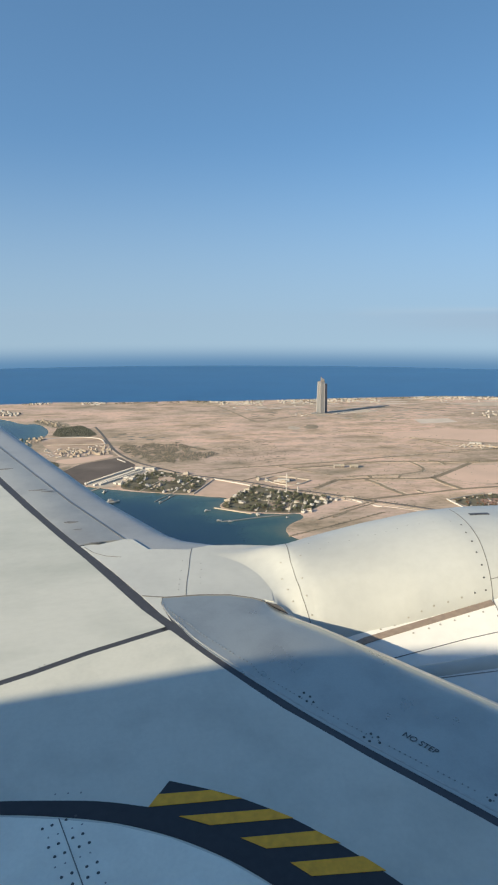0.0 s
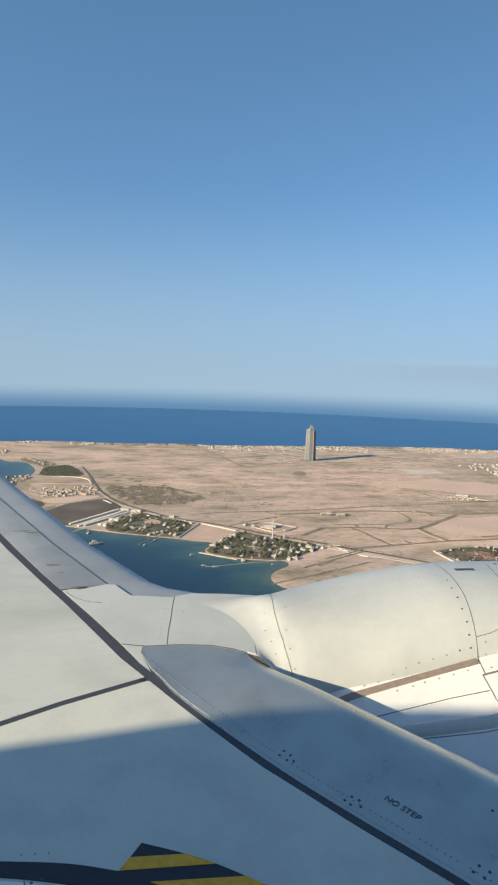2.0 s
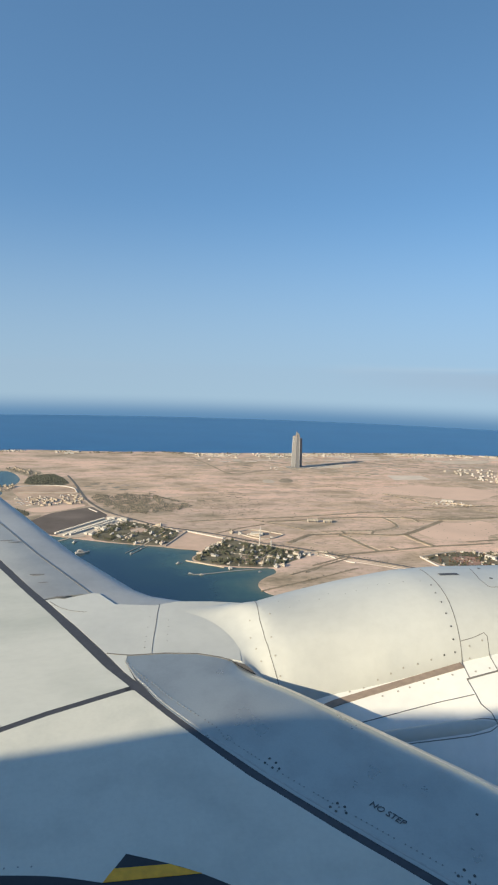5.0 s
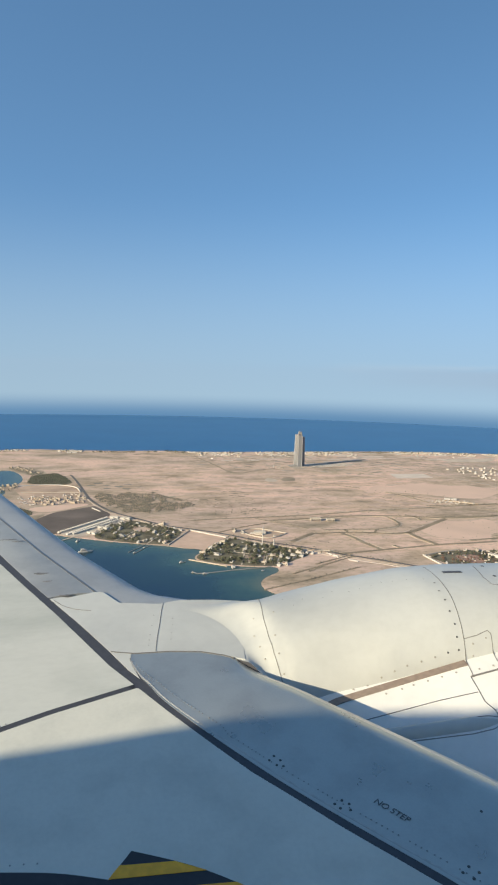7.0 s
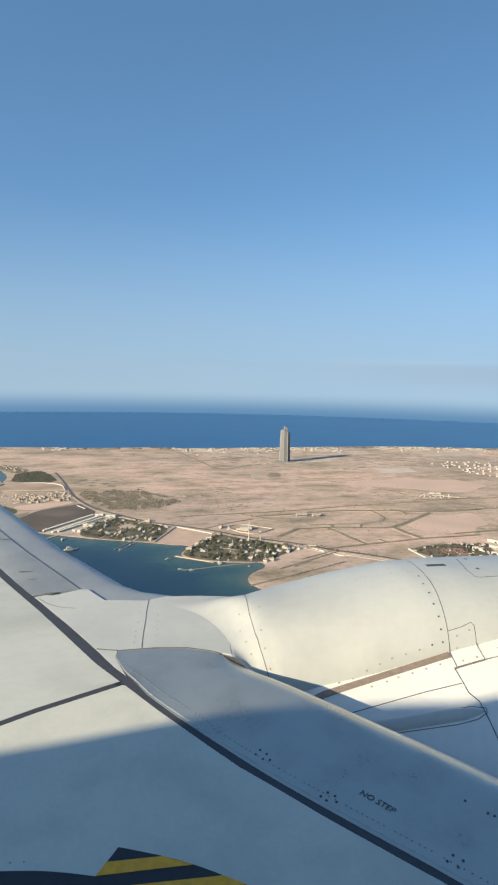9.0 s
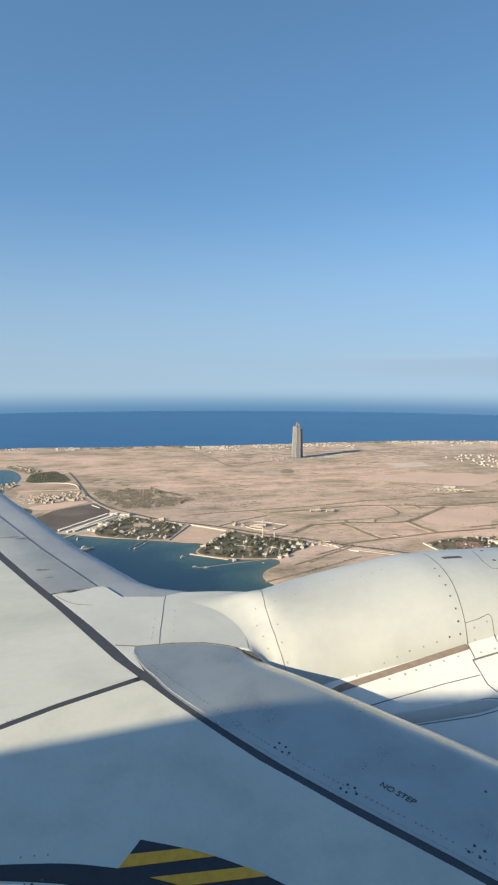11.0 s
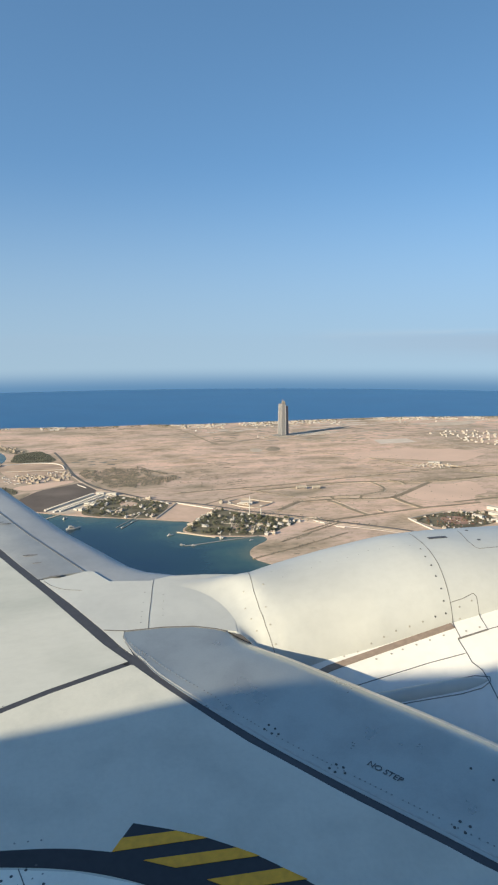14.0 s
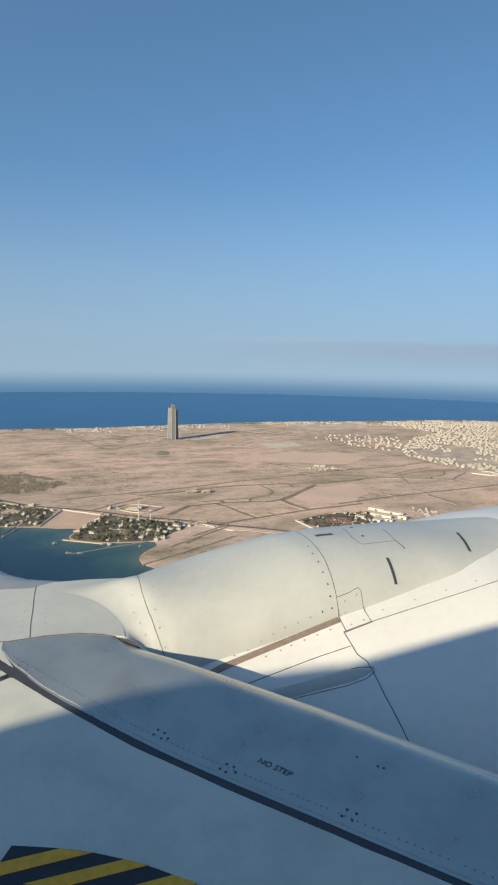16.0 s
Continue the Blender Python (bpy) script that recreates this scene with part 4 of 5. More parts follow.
TRACKS += [
    (4.5, [(471, 991), (476, 980), (487, 972)]),
    (4.5, [(486, 1097), (473, 1074)]),
    (4.5, [(425, 1102), (424, 1082)]),
    (6.0, [(659, 1446), (676, 1417), (692, 1376), (708, 1319)]),
    (4.0, [(669, 1418), (728, 1361), (791, 1320), (813, 1282)]),
    (4.0, [(191, 1106), (239, 1139), (294, 1165)]),
    (4.0, [(280, 1203), (311, 1168), (346, 1135), (360, 1116)]),
    (3.4, [(305, 904), (350, 929), (376, 944)]),
    (3.4, [(258, 864), (322, 902), (381, 938)]),
]
TRACKS += [
    (3.4, [(284, 871), (315, 895)]),
    (3.0, [(202, 804), (284, 841), (369, 883)]),
    (5.0, [(79, 2120), (195, 2179), (269, 2084)]),
    (4.0, [(513, 1550), (570, 1540), (615, 1499)]),
    (5.0, [(686, 1287), (807, 1286), (936, 1284), (1071, 1310), (1119, 1319)]),
    (6.0, [(663, 1180), (775, 1180), (838, 1186), (928, 1146), (986, 1114)]),
    (5.0, [(794, 1262), (819, 1225), (841, 1180)]),
    (3.6, [(882, 1245), (889, 1198), (957, 1211), (1042, 1224), (1027, 1189), (993, 1158), (959, 1160), (943, 1136)]),
    (3.6, [(892, 1208), (1000, 1247), (1044, 1255)]),
]
TRACKS += [
    (5.0, [(986, 1114), (1027, 1145), (1074, 1171)]),
    (4.5, [(984, 1110), (987, 1070), (1000, 1037)]),
    (5.0, [(754, 1058), (761, 1036), (765, 1015)]),
    (5.0, [(837, 1068), (844, 1045), (851, 1022)]),
    (6.5, [(834, 1012), (837, 977), (838, 927)]),
    (3.6, [(892, 1176), (867, 1116)]),
    (3.6, [(1049, 1368), (1078, 1267), (1093, 1181)]),
]
for i, (wide, ln) in enumerate(TRACKS):
    ground_strip("track", ln, wide, TRACK if i % 3 else BANK_SOIL, "dark earth bank and ditch crossing the desert", 0.4)
# pale ruts beside the larger tracks
for i, (wide, ln) in enumerate(TRACKS):
    if wide > 4.0 and len(ln) > 2:
        side = strip(ln, wide * 1.7)[i % 2]
        ground_strip("rut", side, 1.6, PALE, "pale sandy wheel rut beside a track", 0.35)
# low scrub along the banks and over the scrub patch
spots = []
for wide, ln in TRACKS:
    for (x1, y1), (x2, y2) in zip(ln, ln[1:]):
        k = int(math.hypot(x2 - x1, y2 - y1) / 5)
        for q in range(k):
            if rnd.random() < 0.9:
                t = (q + rnd.random()) / max(1, k)
                spots.append((x1 + (x2 - x1) * t + rnd.gauss(0, wide * 0.45), y1 + (y2 - y1) * t + rnd.gauss(0, wide * 0.45), rnd.uniform(0.5, 1.5)))
SCRUB = [(-33, 1429), (-20, 1479), (11, 1452), (43, 1483), (70, 1455), (101, 1480), (128, 1420), (150, 1407), (180, 1334), (154, 1314), (139, 1278), (106, 1290), (83, 1261), (56, 1283), (33, 1270), (16, 1312), (-4, 1335)]
spots += [(x, y, rnd.uniform(0.6, 1.8)) for x, y in scatter(SCRUB, 2600, 2.5) if noise.noise((x * 0.05, y * 0.05, 2.2)) > -0.22]
spots += [(x, y, rnd.uniform(0.5, 1.3)) for x, y in scatter([(165, 1406), (302, 1520), (338, 1324), (267, 1223), (147, 1252)], 300, 5.0)]
spots += [(x, y, rnd.uniform(0.4, 1.1)) for x, y in scatter([(353, 1383), (708, 1503), (862, 1291), (683, 1015), (339, 1011)], 420, 6.0)]
spots += [(x, y, rnd.uniform(0.5, 1.2)) for x, y in scatter([(293, 2058), (1184, 2071), (1042, 1819), (359, 1736)], 330, 6.0)]
spots += [(x, y, rnd.uniform(0.6, 1.6)) for x, y in scatter([(201, 1094), (334, 994), (434, 905), (427, 891), (323, 962), (198, 1075)], 160, 3.0)]


def bush_geo(x, y, s):
    v, f = clumps(3, s * 0.8, s * 1.1, 0.1, s * 0.75, int(x * 31 + y * 17))
    return [(a + x, b2 + y, c + GZ) for a, b2, c in v], f


stuff_mesh("scrub", [bush_geo(*q) for q in spots], plain("scrub_leaves", (0.185, 0.168, 0.13), 0.95, 0, 0.45, 0.3), "scattered grey-green desert scrub bushes", "bushes")

# ------------------------------------------------------------------ tower
tower = thing("skyscraper", "unfinished concrete and glass skyscraper rising from the desert", "tower", m=Matrix.Translation((561, 1856, GZ)))
m, n, l, b = tree("tower_glass")
br = n.new("ShaderNodeTexBrick")
br.inputs["Scale"].default_value, br.inputs["Mortar Size"].default_value = 0.28, 0.10
br.inputs["Color1"].default_value, br.inputs["Color2"].default_value, br.inputs["Mortar"].default_value = (0.085, 0.11, 0.145, 1), (0.12, 0.145, 0.18, 1), (0.17, 0.17, 0.175, 1)
co = n.new("ShaderNodeTexCoord")
mp = n.new("ShaderNodeMapping")
mp.inputs["Rotation"].default_value = (radians(90), 0, 0)
l.new(co.outputs["Object"], mp.inputs["Vector"])
l.new(mp.outputs[0], br.inputs["Vector"])
l.new(br.outputs["Color"], b.inputs["Base Color"])
b.inputs["Roughness"].default_value = 0.3
TOWER_GLASS = m
PIER = plain("pier_concrete", (0.30, 0.30, 0.30), 0.8, 0, 0.15, 0.1)


def tower_leg(a, reach, top, half):
    c, s = math.cos(a), math.sin(a)
    rings = []
    for z, q in ((0, 1.0), (top * 0.35, 0.96), (top * 0.7, 0.91), (top, 0.85)):
        out = [(0, -half), (reach * q, -half * q), (reach * q, half * q), (0, half)]
        rings.append([(x * c - y * s, x * s + y * c, z) for x, y in out])
    v, f = loft(rings, True)
    f.append((12, 13, 14, 15))
    return v, f


for a, reach, top in ((math.radians(-100), 15, 94), (math.radians(20), 15, 90), (math.radians(140), 15, 97)):
    lg = part("wing", mesh("wing", *tower_leg(a, reach, top, 6.5), TOWER_GLASS), tower)
    for side in (-1, 1):
        c, s = math.cos(a), math.sin(a)
        rings = []
        for z, q in ((0, 1.0), (top * 0.35, 0.96), (top * 0.7, 0.91), (top, 0.85)):
            xx, yy = reach * q + 0.2, side * 6.0 * q
            rings.append([((xx + dx) * c - (yy + dy) * s, (xx + dx) * s + (yy + dy) * c, z) for dx, dy in ((-1.2, -0.8), (0.3, -0.8), (0.3, 0.8), (-1.2, 0.8))])
        part("concrete_pier", mesh("concrete_pier", *loft(rings, True), PIER), lg)
part("core", mesh("core", *walls_geo(9, 9, 102), CONC), tower)
part("crown", mesh("crown", *joined([box_geo(-2.5, 1, 102, 3.5, 4, 5.5), box_geo(2.2, -1, 102, 3, 3, 3.5)]), CONC), tower)
for x, y, z, t in ((-3, 2, 106, 0.5), (7, 2, 92, 2.0), (-6, -6, 95, 4.0)):
    c, s = math.cos(t), math.sin(t)
    part("crane", mesh("crane", *joined([box_geo(x, y, z, 0.6, 0.6, 5), box_geo(x + 2 * c, y + 2 * s, z + 4.6, 8, 0.5, 0.5, t)]), ROOF), tower)
part("podium", mesh("podium", *joined([box_geo(0, -2, 0, 46, 30, 3.0), box_geo(30, 4, 0, 30, 18, 2.0, 0.1), box_geo(-26, -4, 0, 14, 20, 2.2)]), CONC), tower)

# ------------------------------------------------------------------ houses
HA = make_house(9, 7, 3.0, WHITE, CONC, "low white flat-roofed villa in a walled garden", "villas by the lagoon")
HB = make_house(11, 8, 4.0, CREAM, ROOF, "cream two-storey villa with reddish roof terrace", "villas by the lagoon")
HC = make_house(7, 6, 2.6, WHITE, WHITE, "small white flat-roofed shore house", "villas by the lagoon", False)
HD = make_house(8, 6, 3.4, TAN, TAN, "small tan flat-roofed house in a row", "houses by the inlet", False)
HD.matrix_basis = Matrix.Translation((-150, 1420, GZ + 0.05))
SHORE = [(19, 1145), (43, 1097), (68, 1129), (78, 1113), (55, 1059), (62, 1066), (83, 1056), (100, 1091), (111, 1110), (116, 1141), (96, 1172), (70, 1072), (48, 1053), (91, 1049), (125, 1124), (84, 1097), (35, 1090), (23, 1095), (10, 1115)]
SHORE += [(170, 1017), (160, 1005), (179, 1030), (199, 1018), (207, 1007), (230, 981), (242, 971), (245, 961), (243, 934), (230, 921), (271, 958), (283, 951), (297, 965), (309, 961), (249, 905), (258, 907), (179, 904), (216, 996), (188, 1043), (161, 976), (165, 969), (146, 984)]
SHORE += [(271, 937), (296, 946), (285, 976), (317, 957), (249, 1090), (260, 1081), (274, 1091), (283, 1067), (220, 1108), (232, 1095), (263, 947), (251, 954), (229, 950)]
place([HA, HB, HC], SHORE, True, 0.05, (0.5, 0.9), -0.5)
ORCHARD = [(608, 914), (605, 934), (598, 942), (610, 896), (616, 882), (630, 929), (502, 918), (512, 886), (521, 864), (564, 943), (580, 946), (639, 905), (737, 907), (733, 889), (736, 870), (738, 933), (759, 922), (758, 896), (439, 828), (462, 844), (475, 834), (451, 834), (471, 850), (488, 842)]
place([HC, HA, HB], ORCHARD, False, 0.05, (0.4, 0.7), -0.5)
VILL = scatter([(-178, 1425), (-53, 1449), (-47, 1376), (-109, 1358), (-166, 1356)], 40, 7) + scatter([(-268, 1861), (-207, 1841), (-162, 1764), (-196, 1746), (-246, 1802)], 16, 9) + scatter([(-266, 1580), (-212, 1600), (-205, 1542), (-241, 1503)], 12, 8)
place([HD], VILL, False, 0.05, (0.55, 0.9), -0.4)

TA = make_house(9, 8, 5.2, WHITE, WHITE, "white flat-roofed town house among many others", "town houses", False)
TB = make_house(11, 9, 6.0, CREAM, WHITE, "sand-coloured two-storey town house with flat roof", "town houses", False)
TC = make_house(8, 7, 4.2, WHITE, CREAM, "small pale town house with flat roof", "town houses", False)
TOWN = [(1082, 1423), (1083, 1305), (1110, 1223), (1137, 1176), (1179, 1113), (1249, 1115), (1369, 1116), (2300, 1200), (3300, 1600), (2300, 1840), (1944, 1802), (1846, 1925), (1638, 1961), (1425, 1895), (1498, 1768), (1313, 1683), (1201, 1569)]
SUBURB = [(1001, 1775), (1093, 1807), (1180, 1796), (1262, 1692), (1215, 1564), (1107, 1382), (1074, 1509), (1034, 1607)]
UPTOWN = [(1406, 2025), (1551, 2048), (1717, 2013), (2016, 1888), (1954, 1814), (1657, 1921), (1483, 1886)]
ground_patch("town_ground", TOWN, plain("town_ground", (0.50, 0.40, 0.31), 0.95, 0, 0.25, 0.03), "pale dusty streets and yards of the town", 0.06, ragged=26)
spots = [p for p in scatter(TOWN, 4200, 9.0) if noise.noise((p[0] * 0.012, p[1] * 0.012, 4.4)) > -0.3]
spots += scatter(SUBURB, 95, 15) + [p for p in scatter(UPTOWN, 260, 13)]
near = sorted(spots, key=lambda p: p[0] * 0.5 + p[1])[:130]
place([TA, TB, TC], near, True, 0.05, (0.55, 0.9), -0.45)
taken = set(near)


def plain_house(x, y, tall=1.0):
    """A flat-roofed block with a lower wing and a stair head."""
    w, d, h = rnd.uniform(4, 8.5), rnd.uniform(3.5, 6.5), rnd.uniform(1.8, 3.8) * tall
    a = -0.45 + rnd.choice((0, 1.5708)) + rnd.uniform(-0.12, 0.12)
    c, s = math.cos(a), math.sin(a)
    low = box_geo(w * 0.45, d * rnd.uniform(-0.3, 0.3), 0, w * 0.5, d * 0.6, h * 0.6)
    head = box_geo(rnd.uniform(-2, 2), rnd.uniform(-1.5, 1.5), h, 2.4, 2.2, 1.6)
    v, f = joined([walls_geo(w, d, h), low, head])
    return [(x + p * c - q * s, y + p * s + q * c, z + GZ) for p, q, z in v], f


rest = [p for p in spots if p not in taken]
stuff_mesh("town", [plain_house(*p) for p in rest[::2]], WHITE, "dense pale flat-roofed houses of a spreading town", "houses")
stuff_mesh("town", [plain_house(*p) for p in rest[1::2]], CREAM, "dense sand-coloured houses of a spreading town", "houses")
COAST = [(-590, 2120), (-423, 2205), (-270, 2235), (-178, 2224), (7, 2188), (198, 2203), (291, 2170), (491, 2170), (720, 2178), (916, 2182), (1135, 2172), (1320, 2124), (1492, 2090), (1763, 2066), (2060, 1925)]
cs, ct, lots = [], [], []
for (x1, y1), (x2, y2) in zip(COAST, COAST[1:]):
    k = int(math.hypot(x2 - x1, y2 - y1) / 6)
    heavy = 0.26 if x1 < 250 else 0.46
    for q in range(k):
        t = q / k
        x0, y0 = x1 + (x2 - x1) * t, y1 + (y2 - y1) * t
        if noise.noise((x0 * 0.012, 3.1, 0)) + heavy > 0.40:
            for _ in range(3):
                cs.append((x0 + rnd.uniform(-6, 6), y0 - abs(rnd.gauss(0, 14 if x1 < 250 else 48))))
        if noise.noise((x0 * 0.02, 7.7, 0)) > -0.1:
            ct += [(x0 + rnd.uniform(-6, 6), y0 - abs(rnd.gauss(0, 24)) + 5, rnd.uniform(1.2, 2.8)) for _ in range(3)]
        if rnd.random() < 0.3 and x1 > 250:
            lots.append((x0, y0 - rnd.uniform(25, 190)))
stuff_mesh("seafront_houses", [plain_house(*p, tall=0.55) for p in cs[::2]], WHITE, "white seafront buildings along the coast", "houses")
stuff_mesh("seafront_houses", [plain_house(*p, tall=0.55) for p in cs[1::2]], CREAM, "sand-coloured seafront buildings along the coast", "houses")
stuff_mesh("seafront_trees", [bush_geo(*p) for p in ct], LEAF, "dark green trees between the seafront buildings", "trees")
for x, y in lots:
    w, d = rnd.uniform(12, 48), rnd.uniform(4, 12)
    ground_patch("pale_lot", [(x - w, y - d), (x + w, y - d), (x + w, y + d), (x - w, y + d)], WHITE_LOT if rnd.random() < 0.5 else PALE, "pale levelled building lot near the coast", 0.16 + 0.01 * rnd.random(), ragged=5)
isl = scatter([(-740, 2040), (-620, 2000), (-490, 1950), (-430, 1890), (-450, 1810), (-560, 1715), (-740, 1750)], 150, 11) + scatter([(-560, 2125), (-480, 2050), (-400, 1975), (-330, 1950), (-330, 2000), (-420, 2090), (-520, 2170)], 120, 10)
stuff_mesh("island_houses", [plain_house(*p) for p in isl[::2]], WHITE, "pale houses crowded on the lagoon island", "houses")
stuff_mesh("island_houses", [plain_house(*p) for p in isl[1::2]], CREAM, "sand-coloured houses on the lagoon island", "houses")
stuff_mesh("island_trees", [bush_geo(x + 5, y + 4, 1.8) for x, y in isl[::2]], LEAF, "dark green trees between the island houses", "trees")

# the ruined block, the walled plots, the sheds
for x, y, w in ((393, 1176, 20), (421, 1169, 15)):
    ruin = thing("ruined_building", "roofless grey concrete building frame in the desert", "building", "ruins on the plain", m=pose(x, y, GZ, 0, 0, -8))
    part("wall", mesh("wall", *joined([box_geo(0, -4, 3.4, w, 0.8, 2.2), box_geo(0, 4, 0, w, 0.8, 5.6)] + [box_geo(q, 0, 0, 0.8, 7.2, 5.6) for q in np.linspace(-w / 2 + 0.4, w / 2 - 0.4, 4)]), CREAM), ruin)
    for q in np.linspace(-w / 2 + 1.0, w / 2 - 1.0, 5):
        part("column", mesh("column", *box_geo(q, -4, 0, 0.8, 0.8, 3.4), CREAM), ruin)
ground_strip("wall", [(141, 1123), (197, 1068)], 1.6, WHITE, "long white boundary wall of the sand plot", 2.2, "", category="wall")
ground_strip("wall", [(141, 1123), (95, 1031)], 0.9, CREAM, "low cream boundary wall round a plot", 1.6, "", category="wall")
ground_strip("wall", [(494, 929), (497, 889), (502, 852)], 1.6, WHITE, "white boundary wall of the orchard", 2.2, "", category="wall")
ground_strip("wall", [(498, 928), (530, 940), (570, 951)], 1.2, CREAM, "cream boundary wall of the orchard", 1.8, "", category="wall")
ground_strip("wall", [(-210, 1570), (-134, 1589), (-74, 1558), (-64, 1488)], 1.6, WHITE, "white wall round an empty plot", 2.0, "", category="wall")
ground_strip("wall", [(-192, 1494), (-65, 1488)], 1.0, CREAM, "low cream wall across an empty plot", 1.4, "", category="wall")
ground_strip("wall", [(233, 1111), (262, 1129), (310, 1084)], 1.0, CREAM, "cream wall of a roadside compound", 1.8, "", category="wall")
ground_strip("wall", [(233, 1111), (237, 1079), (272, 1050), (310, 1084)], 1.0, CREAM, "cream wall of a roadside compound", 1.8, "", category="wall")
ground_strip("wall", [(-34, 1321), (-17, 1288)], 1.2, WHITE, "short white wall beside the mud flat", 1.8, "", category="wall")
ground_strip("wall", [(341, 957), (353, 938)], 1.2, WHITE, "broken white wall beside the road", 1.6, "", category="wall")
ground_strip("wall", [(364, 918), (375, 908)], 1.2, WHITE, "broken white wall beside the road", 1.6, "", category="wall")
ground_strip("wall", [(1080, 1158), (1101, 1116), (1141, 1112)], 2.0, WHITE, "white wall of a compound by the town", 2.6, "", category="wall")
ground_strip("wall", [(1080, 1158), (1132, 1166), (1141, 1112)], 2.0, WHITE, "white wall of a compound by the town", 2.6, "", category="wall")
ground_strip("wall", [(703, 1301), (770, 1333), (814, 1288)], 1.2, PALE, "low pale wall round a lot", 1.2, "", category="wall")
ground_strip("wall", [(353, 966), (329, 978), (278, 936)], 0.9, CREAM, "low cream boundary wall round a plot", 1.6, "", category="wall")
ground_strip("lane", [(-29, 1103), (42, 1212)], 2.2, PALE, "pale lane between walled gardens", 0.32)
ground_strip("lane", [(9, 1070), (67, 1166)], 2.2, PALE, "pale lane between walled gardens", 0.32)
ground_strip("lane", [(61, 1045), (103, 1130)], 2.2, PALE, "pale lane between walled gardens", 0.32)
ground_strip("lane", [(38, 1222), (133, 1128)], 2.2, PALE, "pale lane between walled gardens", 0.32)
ground_strip("lane", [(195, 1060), (153, 996)], 2.2, PALE, "pale lane between walled gardens", 0.32)
ground_strip("lane", [(228, 1039), (193, 914)], 2.2, PALE, "pale lane between walled gardens", 0.32)
ground_strip("lane", [(261, 1012), (227, 910)], 2.2, PALE, "pale lane between walled gardens", 0.32)
ground_strip("lane", [(184, 986), (263, 947)], 2.2, PALE, "pale lane between walled gardens", 0.32)
ground_strip("lane", [(275, 990), (246, 908)], 2.2, PALE, "pale lane between walled gardens", 0.32)
ground_strip("breakwater", [(119, 950), (171, 911)], 3.0, PALE, "pale stone breakwater at the lagoon edge", 0.7, "")
ground_strip("pier", [(120, 882), (142, 884), (172, 891), (235, 901)], 2.0, CONC, "thin concrete pier reaching into the lagoon", 0.4, "")
ground_strip("pier", [(61, 1045), (30, 999)], 1.2, CONC, "narrow wooden landing pier", 0.4, "")
ground_strip("pier", [(66, 1037), (37, 989)], 1.2, CONC, "narrow wooden landing pier", 0.4, "")
ground_strip("pier", [(-90, 1066), (-64, 1092), (-34, 1130)], 3.4, PALE, "pale stone marina jetty", 0.5, "")
ground_strip("pier", [(-90, 1066), (-93, 1053), (-74, 1044)], 2.4, PALE, "pale stone arm of the marina jetty", 0.5, "")
ground_strip("pier", [(-329, 1433), (-231, 1398)], 8.0, PALE, "pale dock strip across the bay", 0.6, "")
ground_patch("quay", [(-86, 1119), (-64, 1152), (-26, 1204), (3, 1238), (28, 1246), (47, 1226), (38, 1204), (10, 1188), (-24, 1122), (-42, 1097), (-66, 1103)], PALE, "pale paved marina quay", 0.26, cut=1)
shed = mesh("shed", *joined([box_geo(0, 0, 0, 4.2, 3.0, 2.4), box_geo(0, 0, 2.4, 4.2, 1.6, 0.8)]), WHITE)
for (x1, y1), (x2, y2) in (((-84, 1127), (-4, 1230)), ((-69, 1114), (8, 1219)), ((-59, 1117), (13, 1205))):
    for i in range(22):
        t = i / 21
        ob = tagged(new("boat_shed", shed), "small white boat shed in a row on the quay", "shed", "row of boat sheds")
        ob.matrix_basis = pose(x1 + (x2 - x1) * t, y1 + (y2 - y1) * t, GZ + 0.25, 0, 0, -40)
SHEDS = [(677, 913, 44, 7, 4, -62), (647, 903, 40, 6, 4, -62), (675, 879, 16, 9, 5, -62), (608, 908, 18, 7, 4, -60), (621, 878, 14, 6, 4, -60), (643, 874, 14, 6, 3.5, -60), (721, 867, 12, 5, 3, -30), (261, 1088, 20, 9, 5, -10), (476, 839, 12, 6, 3.5, -30), (443, 828, 12, 4, 3, 30)]
SHEDS += [(777, 1346, 26, 8, 3, -20), (1112, 1134, 40, 8, 3, -10), (664, 940, 30, 9, 5, -60), (31, 1218, 18, 8, 4, -25), (10, 1228, 16, 7, 4, -25), (-10, 1152, 22, 5, 3, -40), (-29, 1118, 18, 5, 3, -40), (431, 2142, 20, 8, 4, 0), (518, 2130, 34, 8, 4, 0), (-119, 2156, 30, 8, 4, 0)]
for x, y, w, d, h, a in SHEDS:
    ob = thing("warehouse", "long pale flat-roofed shed on bare ground", "shed", "sheds on the plain", m=pose(x, y, GZ, 0, 0, a))
    part("wall", mesh("wall", *walls_geo(w, d, h), WHITE), ob)
    part("roof", mesh("roof", *box_geo(0, 0, h + 0.05, w - 0.8, d - 0.8, 0.15), CREAM), ob)
    part("door", mesh("door", *box_geo(0, -d / 2 - 0.05, 0, 3.5, 0.2, 3), PANE), ob)
for x, y, h in ((249, 1016, 26), (268, 1092, 14), (484, 829, 12), (-186, 894, 24), (268, 1013, 12)):
    ob = thing("minaret", "slender pale minaret above low roofs", "minaret", "slender towers", m=pose(x, y, GZ))
    rings = [[(q * math.cos(t), q * math.sin(t), z) for t in np.linspace(0, 6.283, 10, endpoint=False)] for z, q in ((0, 1.1), (h * 0.7, 0.9), (h * 0.71, 1.4), (h * 0.74, 1.4), (h * 0.75, 0.7), (h * 0.92, 0.6), (h, 0.05))]
    part("shaft", mesh("shaft", *loft(rings, True), WHITE), ob)
